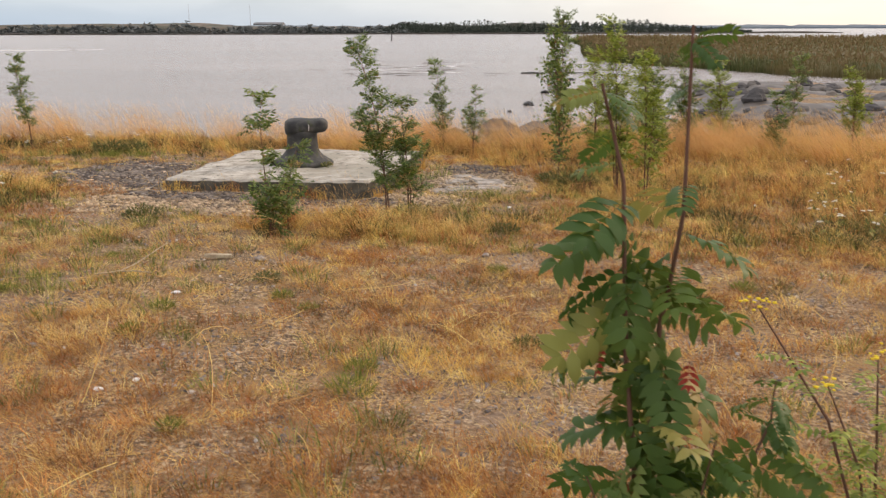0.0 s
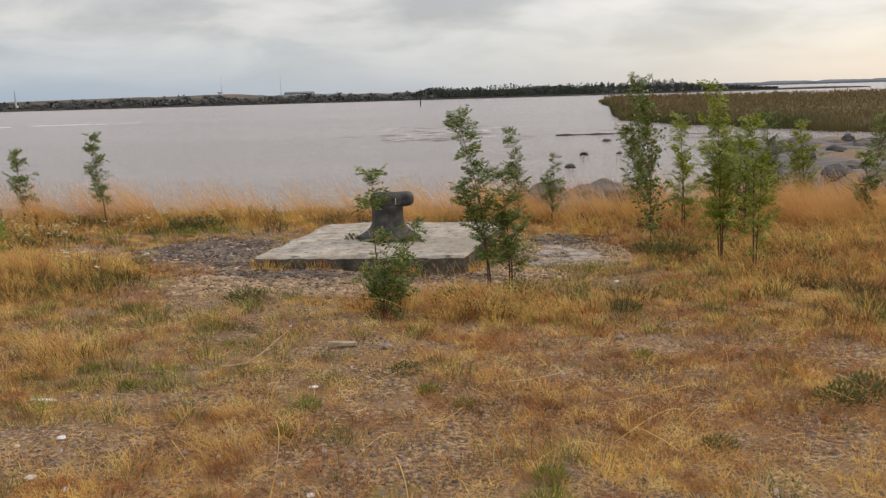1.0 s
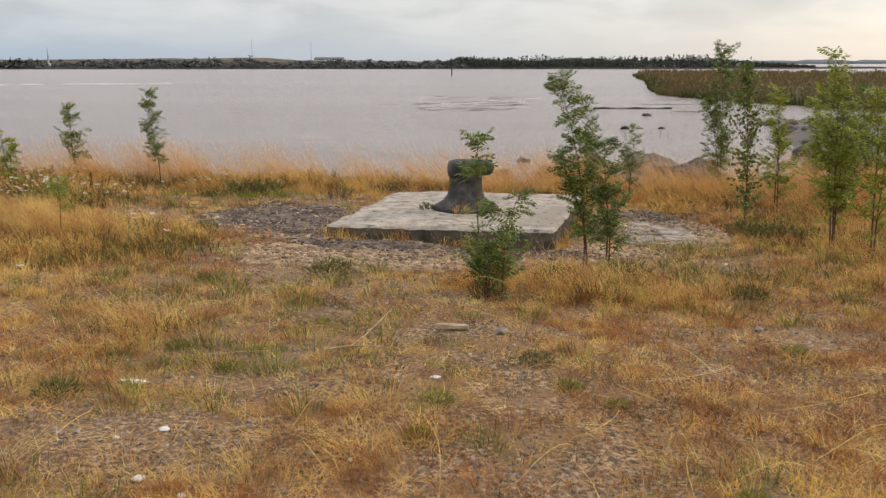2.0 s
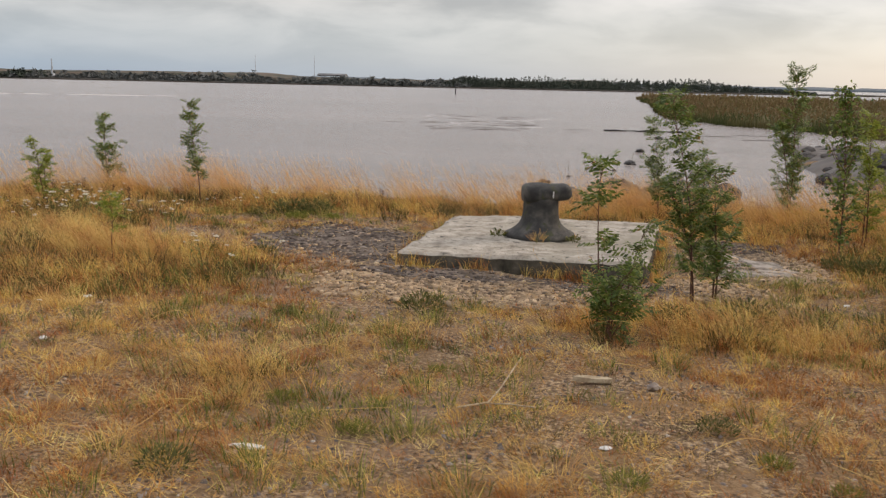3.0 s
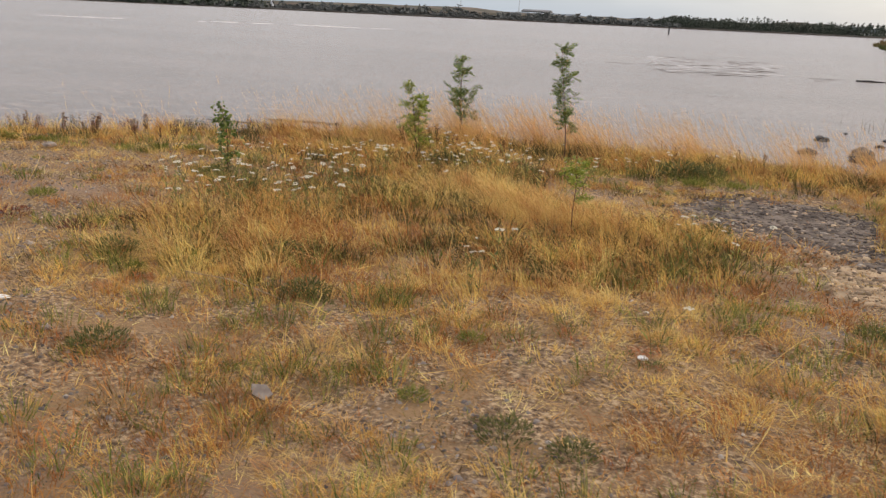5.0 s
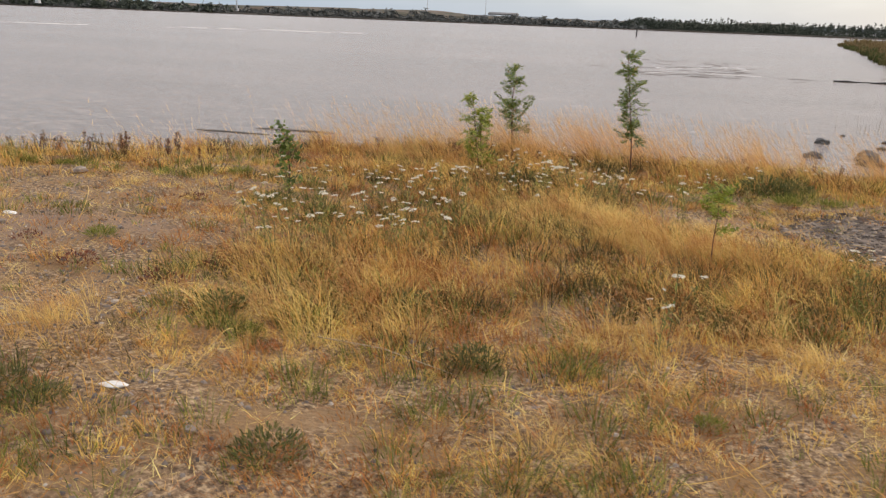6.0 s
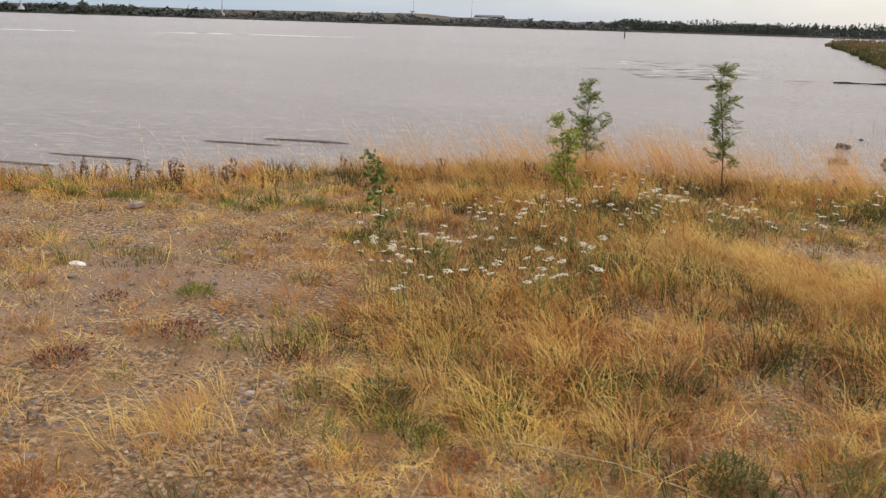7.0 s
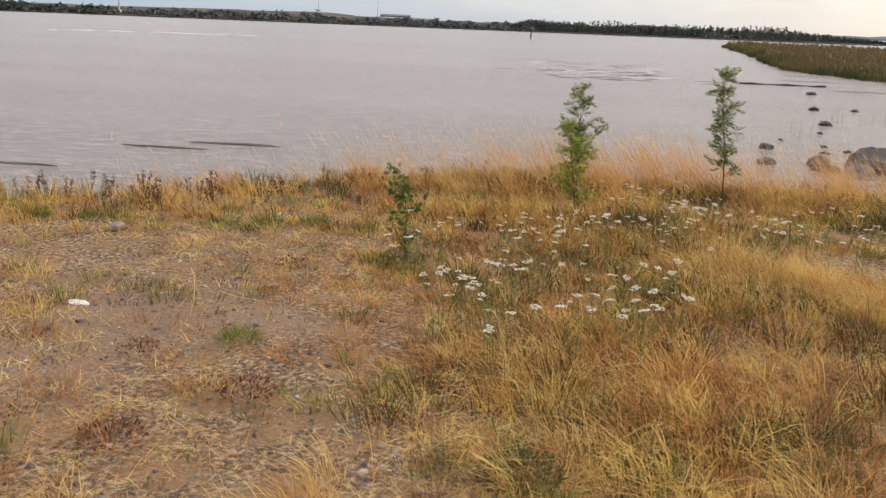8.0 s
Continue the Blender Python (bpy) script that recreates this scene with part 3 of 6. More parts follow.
tufts("rusty_stalks", 13000, 303, lambda x, y: np.clip(np.clip((patchy(x, y, 0.8, 61) - 0.42) * 4.5, 0, 1) + 0.5 * blob(x, y, -6.2, 7.3, 1.2, 0.7) + 0.4 * blob(x, y, -3.0, 6.4, 1.6, 0.7) + 0.7 * blob(x, y, -6.7, 6.9, 1.5, 0.9) + 0.5 * blob(x, y, -8.6, 6.9, 1.0, 0.9) + 0.6 * blob(x, y, 3.3, 9.0, 2.6, 3.2) + 0.5 * blob(x, y, -0.3, 7.3, 1.6, 0.9), 0, 1) * hollow(x, y), 26, (0.04, 0.13), 0.09, (0.0018, 0.004), (0.4, 1.4), RUST, "reddish brown dry stalks among the grass", 0.6, 0.9, 3)
tufts("green_grass", 15000, 404, lambda x, y: np.clip(0.42 * np.clip((patchy(x, y, 0.9, 41) - 0.45) * 5, 0, 1) + 0.65 * olive_map(x, y) + 0.02, 0, 1) * hollow(x, y), 30, (0.04, 0.15), 0.07, (0.002, 0.0045), (0.25, 1.1), GREEN,
      "green living grass in low patches", 0.3, 0.45)
tufts("brown_withered_herbs", 5200, 505, lambda x, y: np.clip((patchy(x, y, 1.0, 171) - 0.45) * 3.5, 0, 1) * hollow(x, y) + 0.25 * bare_map(x, y), 34, (0.03, 0.09), 0.09, (0.0018, 0.0035), (0.5, 1.5), WITHERED, "dark withered herbs close to the ground", 0.1)


# low olive tufts, coloured dark to deepen the shade in the stands
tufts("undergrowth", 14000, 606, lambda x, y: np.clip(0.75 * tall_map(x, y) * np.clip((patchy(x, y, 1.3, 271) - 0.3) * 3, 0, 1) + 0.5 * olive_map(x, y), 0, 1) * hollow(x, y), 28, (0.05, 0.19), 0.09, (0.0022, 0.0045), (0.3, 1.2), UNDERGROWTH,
      "olive undergrowth, darkened for the shade in the gaps, between the tall grasses", 0.2, 0.3)
tufts("straw_mats", 21000, 808, lambda x, y: np.clip((patchy(x, y, 1.6, 291) - 0.42) * 5 + 0.25 * bare_map(x, y), 0, 1) * (1 - 0.35 * apron_map(x, y)), 34, (0.025, 0.06), 0.10, (0.0014, 0.003), (1.1, 1.9), PALE, "pale flattened mats of straw on worn ground", 0.6, 0.0, 1)


def outskirts():
    """Sparse short grass over the rest of the meadow, round and behind the walk."""
    r = np.random.default_rng(919)
    x, y = r.uniform(-24, 16, 300000), r.uniform(-12, 13, 300000)
    left = np.minimum(-3.2 - 0.95 * y, -8.0 - 0.88 * (y - 4.2))
    walk_y = np.interp(x, [-7.6, -4.3, -2.0, 0.0, 1.0], [3.45, 2.3, 1.5, 0.0, 0.0])
    keep = ((x < left) | (x > 0.9 + 0.53 * y) | (y < walk_y + 1.0)) & (y < crest(x)) & (r.random(len(x)) < 0.3 + 0.9 * patchy(x, y, 1.2, 21))
    x, y = x[keep], y[keep]
    n = len(x)
    roots = np.stack([x, y, land(x, y) - 0.004], -1)
    v, q, t = blades(roots, r.uniform(0.06, 0.18, n), r.uniform(0.012, 0.022, n), r.uniform(0.6, 1.5, n), r.uniform(0, 6.28, n), 1)
    thing("outer_meadow_grass", mesh_from("outer_meadow_grass", v, q, t), THATCH, "short dry grass on the rest of the meadow", "grass", kind="stuff")


outskirts()
ARCH_BLOBS = [(-7.5, 7.2, 0.75, 0.6, 0.2), (-6.8, 7.1, 0.9, 0.5, 0), (-5.3, 6.8, 0.8, 0.4, 0), (-7.2, 6.5, 0.8, 0.4, 0), (-5.85, 9.05, 1.3, 0.7, -0.4), (-5.6, 8.8, 0.8, 0.5, 0), (-6.3, 9.7, 0.6, 0.3, 0), (-8.2, 12.5, 1.4, 0.6, 0), (-5.9, 13.0, 2.0, 0.5, 0), (-0.2, 7.0, 0.9, 0.4, 0), (-2.4, 13.0, 2.4, 0.5, 0), (-3.25, 5.7, 0.35, 0.25, 0), (-7.9, 5.9, 0.4, 0.3, 0)]
tufts("arching_grass", 15000, 707, lambda x, y: 0.6 * np.max([blob(x, y, *b) for b in ARCH_BLOBS], 0), 26, (0.16, 0.36), 0.07, (0.0016, 0.0032), (0.75, 1.5), PALE, "long pale grass arching over in the wind", 1.3, 0.3, 3)
BLEACHED_BLOBS = [(-6.0, 9.25, 0.85, 0.45, -0.7), (-5.3, 8.55, 0.75, 0.35, -0.2), (-4.75, 8.35, 0.4, 0.3, 0.0)]
tufts("bleached_stand", 32000, 727, lambda x, y: 0.85 * np.max([blob(x, y, *b) for b in BLEACHED_BLOBS], 0), 30, (0.2, 0.4), 0.07, (0.0014, 0.0028), (0.25, 0.95), PALE, "stand of tall bleached grass swaying in the wind", 0.9, 0.0, 3)
CREST_BLOBS = [(1.2, 13.1, 3.2, 1.1, 0.05), (-8.7, 12.5, 1.7, 0.8, 0), (-6.4, 13.1, 1.9, 0.7, 0), (4.5, 12.5, 2.5, 1.4, 0.2), (-2.6, 13.2, 2.0, 0.5, 0)]
crest_roots, crest_h = tufts("crest_grass", 26000, 717, lambda x, y: 0.8 * np.max([blob(x, y, *b) for b in CREST_BLOBS], 0) * np.clip((patchy(x, y, 1.4, 331) - 0.25) * 2.5, 0, 1), 26, (0.25, 0.46), 0.09, (0.0014, 0.0026), (0.2, 0.95), STRAW,
                             "tall feathery dry grass on the shore crest", 1.1, 0.0, 3)


def seed_heads(name, roots, heights, seed, label):
    """Thin stalks with feathery heads above the tall grass."""
    r = np.random.default_rng(seed)
    pick = (r.random(len(roots)) < np.clip(0.015 + 0.85 * np.clip((roots[:, 1] - 10.6) / 2.2, 0, 1) * np.clip((patchy(roots[:, 0], roots[:, 1], 1.1, 231) - 0.3) * 3, 0.1, 1) * np.where(roots[:, 0] < -9.2, 0.3, 1.0), 0, 1)) & (heights > 0.12)
    root, h = roots[pick], np.clip(heights[pick] * r.uniform(1.4, 2.6, pick.sum()), 0.18, 0.72)
    n = len(root)
    wind = r.normal(2.9, 0.5, n)
    ln = r.uniform(0.35, 1.0, n)
    tip = root + np.stack([np.cos(wind) * h * ln, np.sin(wind) * h * ln, h * (1 - 0.25 * ln)], -1)
    a = r.uniform(0, 6.28, n)
    side = np.stack([np.cos(a), np.sin(a), 0 * a], -1) * 0.0007
    vs, ts = [np.stack([root - side, root + side, tip], 1).reshape(-1, 3)], [np.arange(n * 3).reshape(-1, 3)]
    at = n * 3
    along = (tip - root) / np.linalg.norm(tip - root, axis=1)[:, None]
    for k in range(11):
        f = r.uniform(0.5, 0.99, n)[:, None]
        c = root * (1 - f) + tip * f
        out = along * r.uniform(0.03, 0.075, n)[:, None] + r.normal(0, 0.012, (n, 3))
        v = np.stack([c - side * 1.3, c + side * 1.3, c + out], 1)
        vs.append(v.reshape(-1, 3))
        ts.append(at + np.arange(n * 3).reshape(-1, 3))
        at += n * 3
    return thing(name, mesh_from(name, np.concatenate(vs), None, np.concatenate(ts)), PLUME, label, "grass", kind="stuff")


spread_roots = crest_roots + np.random.default_rng(78).normal(0, 0.05, crest_roots.shape) * np.array([1, 1, 0])
seed_heads("grass_seed_heads", np.concatenate([tall_roots, crest_roots, spread_roots]), np.concatenate([tall_h, crest_h * 0.75, crest_h * 0.85]), 77, "pale feathery grass seed heads along the shore crest")


def fallen_stalks():
    """Long arching straws, lying or half standing."""
    x, y, r = scatter(1500, 909)
    keep = r.random(len(x)) < 0.5 * hollow(x, y) + 0.1
    x, y = x[keep], y[keep]
    n = len(x)
    z = land(x, y) + 0.02
    a, l = r.uniform(0, 6.28, n), r.uniform(0.15, 0.55, n)
    rise = r.uniform(0.0, 0.5, n) * l
    vs, qs, seg = [], [], 7
    for k in range(seg + 1):
        f = k / seg
        px, py = x + np.cos(a + 0.5 * f) * l * f, y + np.sin(a + 0.5 * f) * l * f
        pz = z + rise * np.sin(f * 2.3)
        for o in (-1, 1):
            vs.append(np.stack([px - np.sin(a) * 0.0016 * o, py + np.cos(a) * 0.0016 * o, pz + 0.0008 * o], -1))
    V = np.stack(vs, 1).reshape(-1, 3)
    base = np.arange(n)[:, None] * (2 * (seg + 1))
    Q = np.concatenate([base + np.array([[2 * k, 2 * k + 1, 2 * k + 3, 2 * k + 2]]) for k in range(seg)])
    thing("fallen_straws", mesh_from("fallen_straws", V, Q), PALE, "long pale fallen straws arching over the grass", "grass", kind="stuff")


fallen_stalks()


# ---- gravel ----
def pebbles(name, x, y, size, mat, label, flat=0.45, seed=5):
    """Many small uneven stones lying on the ground, as one mesh."""
    r = np.random.default_rng(seed)
    n = len(x)
    ang = np.linspace(0, 2 * np.pi, 6)[:-1]
    ring = np.stack([np.cos(ang), np.sin(ang)], -1)
    rot = r.uniform(0, 6.28, n)
    c, s = np.cos(rot), np.sin(rot)
    asp = r.uniform(0.55, 1.0, n)
    z = land(x, y)
    levels = []
    for rad, hz in ((1.0, -0.15), (0.92, 0.55), (0.5, 1.0)):
        rr = rad * r.uniform(0.75, 1.15, (n, 5))
        u, v = ring[None, :, 0] * rr * size[:, None], ring[None, :, 1] * rr * (size * asp)[:, None]
        zz = z[:, None] + (hz * flat + r.uniform(-0.08, 0.08, (n, 5))) * size[:, None]
        levels.append(np.stack([x[:, None] + u * c[:, None] - v * s[:, None], y[:, None] + u * s[:, None] + v * c[:, None], zz], -1))
    verts = np.concatenate(levels, 1)
    base = np.arange(n)[:, None] * 15
    quads, tris = [], []
    for lv in (0, 5):
        for k in range(5):
            quads.append(base + np.array([[lv + k, lv + (k + 1) % 5, lv + 5 + (k + 1) % 5, lv + 5 + k]]))
    for k in (1, 2, 3):
        tris.append(base + np.array([[10, 10 + k, 10 + k + 1]]))
    return thing(name, mesh_from(name, verts, np.concatenate(quads), np.concatenate(tris)), mat, label, "gravel", kind="stuff")


def stone_roots(n, seed, chance):
    x, y, r = scatter(n, seed)
    keep = r.random(len(x)) < chance(x, y)
    return x[keep], y[keep], r


def chips(name, x, y, size, mat, label, seed):
    """Small stones of the simplest kind: a four-sided bump each."""
    r = np.random.default_rng(seed)
    n = len(x)
    a = r.uniform(0, 6.28, n)[:, None] + np.array([0, 1.45, 3.2, 4.6])[None, :] + r.uniform(-0.3, 0.3, (n, 4))
    rr = size[:, None] * r.uniform(0.6, 1.2, (n, 4))
    z = land(x, y)
    ring = np.stack([x[:, None] + np.cos(a) * rr, y[:, None] + np.sin(a) * rr, np.repeat((z - 0.003)[:, None], 4, 1)], -1)
    lid = np.stack([x[:, None] + np.cos(a) * rr * 0.6, y[:, None] + np.sin(a) * rr * 0.6, z[:, None] + size[:, None] * r.uniform(0.25, 0.65, (n, 4))], -1)
    v = np.concatenate([ring, lid], 1)
    b = np.arange(n)[:, None] * 8
    q = np.concatenate([b + np.array([[k, (k + 1) % 4, 4 + (k + 1) % 4, 4 + k]]) for k in range(4)] + [b + np.array([[4, 5, 6, 7]])])
    return thing(name, mesh_from(name, v, q), mat, label, "gravel", kind="stuff")


worn = lambda x, y: np.clip(bare_map(x, y) * (0.3 + 1.2 * value_noise(x, y, 2.2, 351)) + 0.55 * np.clip((patchy(x, y, 1.7, 21) - 0.5) * 6, 0, 1) + 0.02, 0, 1) * (1 - apron_map(x, y))
gx, gy, gr = stone_roots(110000, 505, worn)
chips("gravel", gx, gy, 0.004 + 0.014 * gr.random(len(gx)) ** 3, GRAVEL, "grey brown gravel on worn bare patches", 8)
gx, gy, gr = stone_roots(7000, 515, worn)
pebbles("pebbles", gx, gy, 0.010 + 0.013 * gr.random(len(gx)) ** 3, GRAVEL, "rounded grey pebbles on worn bare patches", 0.5, 18)


def ground_sheet(name, x0, x1, y0, y1, inside, mat, label, rise=0.012, step=0.06):
    """A thin uneven layer on the ground where inside(x, y) is above a quarter; its rim sinks into the soil."""
    def top(x, y):
        k = inside(x, y) + 0.35 * (patchy(x, y, 3.0, 401) - 0.5)
        return land(x, y) + np.where(k > 0.25, rise + 0.006 * (patchy(x, y, 9.0, 411) - 0.5), -0.03)
    return thing(name, grid_mesh(name, np.arange(x0, x1, step), np.arange(y0, y1, step), top), mat, label, "ground", kind="structure")


RUBBLE_BLOBS = [(-3.55, 10.05, 1.05, 1.15, 0.0), (-2.95, 9.35, 0.75, 0.35, -0.2), (-1.1, 8.7, 0.9, 0.35, -0.1), (0.55, 10.75, 0.6, 0.35, 0.1), (-2.4, 8.75, 0.9, 0.25, -0.1)]


def rubble_map(x, y):
    return np.max([blob(x, y, *b) for b in RUBBLE_BLOBS], 0)


ground_sheet("apron_bed", -5.0, 1.5, 7.0, 11.6, apron_map, PALE_BED, "pale gritty soil round the concrete slab")
ground_sheet("rubble_bed", -5.0, 1.5, 8.0, 11.6, rubble_map, BED, "dark gritty soil beside the concrete slab", 0.018)


def flakes(name, x, y, size, mat, label, seed):
    """Flat angular flakes of stone lying at slight tilts, longer than wide."""
    r = np.random.default_rng(seed)
    n = len(x)
    turn = r.uniform(0, 6.28, n)
    a = np.linspace(0, 2 * np.pi, 6)[:-1][None, :] + r.uniform(-0.4, 0.4, (n, 5))
    rr = size[:, None] * r.uniform(0.6, 1.15, (n, 5))
    u, v = np.cos(a) * rr * r.uniform(0.9, 1.7, n)[:, None], np.sin(a) * rr * 0.75
    c, q = np.cos(turn)[:, None], np.sin(turn)[:, None]
    tilt = r.normal(0, 0.16, (n, 2))
    dx, dy = u * c - v * q, u * q + v * c
    z = (land(x, y) + 0.014)[:, None] + dx * tilt[:, :1] + dy * tilt[:, 1:] + size[:, None] * 0.12
    th = (size * r.uniform(0.2, 0.45, n))[:, None]
    top = np.stack([x[:, None] + dx, y[:, None] + dy, z + th], -1)
    low = np.stack([x[:, None] + dx * 1.05, y[:, None] + dy * 1.05, z - th], -1)
    verts = np.concatenate([low, top], 1)
    b = np.arange(n)[:, None] * 10
    quads = np.concatenate([b + np.array([[k, (k + 1) % 5, 5 + (k + 1) % 5, 5 + k]]) for k in range(5)] + [b + np.array([[5, 6, 7, 8]])])
    tris = b + np.array([[5, 8, 9]])
    return thing(name, mesh_from(name, verts, quads, tris), mat, label, "gravel", kind="stuff")


ra = np.random.default_rng(606)
px, py = ra.uniform(-5.0, 1.5, 60000), ra.uniform(7.0, 11.6, 60000)
free = ~in_slab(px, py, 0.03)
on_pale = np.clip(apron_map(px, py) * 1.5, 0, 1) * (1 - 0.85 * np.clip(rubble_map(px, py) * 1.5, 0, 1))
on_dark = np.clip(rubble_map(px, py) * 1.6, 0, 1)
keep = free & (ra.random(60000) < on_pale * (0.25 + 0.75 * value_noise(px, py, 2.5, 361)))
flakes("apron_flakes", px[keep], py[keep], 0.006 + 0.022 * ra.random(int(keep.sum())) ** 3.2, APRON, "pale flat flakes of broken stone before the slab", 19)
keep = free & (ra.random(60000) < 0.7 * on_dark)
flakes("dark_rubble", px[keep], py[keep], 0.006 + 0.020 * ra.random(int(keep.sum())) ** 3.2, RUBBLE, "dark grey broken rubble beside the slab", 29)


def slab_fringe():
    """Dry grass growing along the foot of the slab."""
    r = np.random.default_rng(88)
    xs, ys = [], []
    for (ax, ay), (bx, by), n in ((SLAB[0], SLAB[1], 900), (SLAB[1], SLAB[2], 700), (SLAB[3], SLAB[0], 500)):
        f = r.random(n)
        f = f[r.random(n) < np.clip((value_noise(f * 9, f * 0, 1.0, 61 + n) - 0.35) * 3, 0.05, 1)]
        nx, ny = (by - ay), -(bx - ax)
        l = math.hypot(nx, ny)
        d = r.uniform(0.02, 0.10, len(f))
        xs.append(ax + (bx - ax) * f + nx / l * d)
        ys.append(ay + (by - ay) * f + ny / l * d)
    x, y = np.concatenate(xs), np.concatenate(ys)
    n = len(x)
    roots = np.stack([x, y, land(x, y) - 0.005], -1)
    v, q, t = blades(roots, r.uniform(0.05, 0.20, n), r.uniform(0.003, 0.006, n), r.uniform(0.2, 1.0, n), r.uniform(0, 6.28, n), 2)
    thing("slab_edge_grass", mesh_from("slab_edge_grass", v, q, t), STRAW, "dry grass growing along the foot of the slab", "grass", kind="stuff")


slab_fringe()


# ---- slab and bollard ----
def slab():
    ob = holder("concrete_slab", (-1.6, 10.1, ground_at(-1.6, 10.1)), "weathered grey concrete slab under the mooring bollard", "slab")
    base = Vector(ob.location)
    r = random.Random(3)
    bm = bmesh.new()
    edge = []
    for (ax, ay), (bx, by) in zip(SLAB, SLAB[1:] + SLAB[:1]):
        for k in range(26):
            f = k / 26
            wear = 0.026 * noise.noise(Vector((ax + (bx - ax) * f, ay + (by - ay) * f, 0)) * 3) + 0.016 * noise.noise(Vector((ax + (bx - ax) * f, ay + (by - ay) * f, 4)) * 11)
            corner = 0.012 if k == 0 else 0
            x, y = ax + (bx - ax) * f, ay + (by - ay) * f
            d = Vector((-1.57 - x, 10.13 - y, 0)).normalized()
            edge.append(Vector((x, y, SLAB_TOP)) + d * (wear + corner))
    centre = Vector((-1.57, 10.13, SLAB_TOP))
    rings = [[p + Vector((0, 0, -0.014 - 0.012 * r.random())) for p in edge]]
    for s in (0.985, 0.95, 0.85, 0.7, 0.5, 0.3, 0.12):
        rings.append([centre.lerp(p, s) + Vector((0, 0, 0.02 * noise.noise(centre.lerp(p, s) * 2.5) + 0.008 * noise.noise(centre.lerp(p, s) * 9))) for p in edge])
    vs = [[bm.verts.new(p - base) for p in ring] for ring in rings]
    n = len(edge)
    for a, b in zip(vs, vs[1:]):
        for k in range(n):
            bm.faces.new((a[k], a[(k + 1) % n], b[(k + 1) % n], b[k])).smooth = True
    bm.faces.new(vs[-1])
    part("top", bm, CONCRETE, ob)
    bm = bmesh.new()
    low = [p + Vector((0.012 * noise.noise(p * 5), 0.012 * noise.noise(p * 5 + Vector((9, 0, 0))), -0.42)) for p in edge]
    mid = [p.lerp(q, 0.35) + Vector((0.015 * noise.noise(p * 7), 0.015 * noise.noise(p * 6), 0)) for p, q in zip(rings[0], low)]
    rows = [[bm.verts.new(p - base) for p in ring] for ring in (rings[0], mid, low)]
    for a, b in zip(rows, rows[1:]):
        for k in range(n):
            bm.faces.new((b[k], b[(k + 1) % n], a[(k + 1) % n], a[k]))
    part("side", bm, CONCRETE_SIDE, ob, "dark crumbling edge")
    return ob


def ring_mesh(profile, n=40, lobes=None):
    """Surface of revolution from (radius, height) pairs, closed at the top."""
    bm = bmesh.new()
    rows = []
    for rad, z in profile:
        row = []
        for k in range(n):
            a = 2 * math.pi * k / n
            rr = rad * (1 + (lobes(a, z) if lobes else 0))
            row.append(bm.verts.new((rr * math.cos(a), rr * math.sin(a), z)))
        rows.append(row)
    for a, b in zip(rows, rows[1:]):
        for k in range(n):
            bm.faces.new((a[k], a[(k + 1) % n], b[(k + 1) % n], b[k])).smooth = True
    bm.faces.new(rows[-1]).smooth = True
    return bm


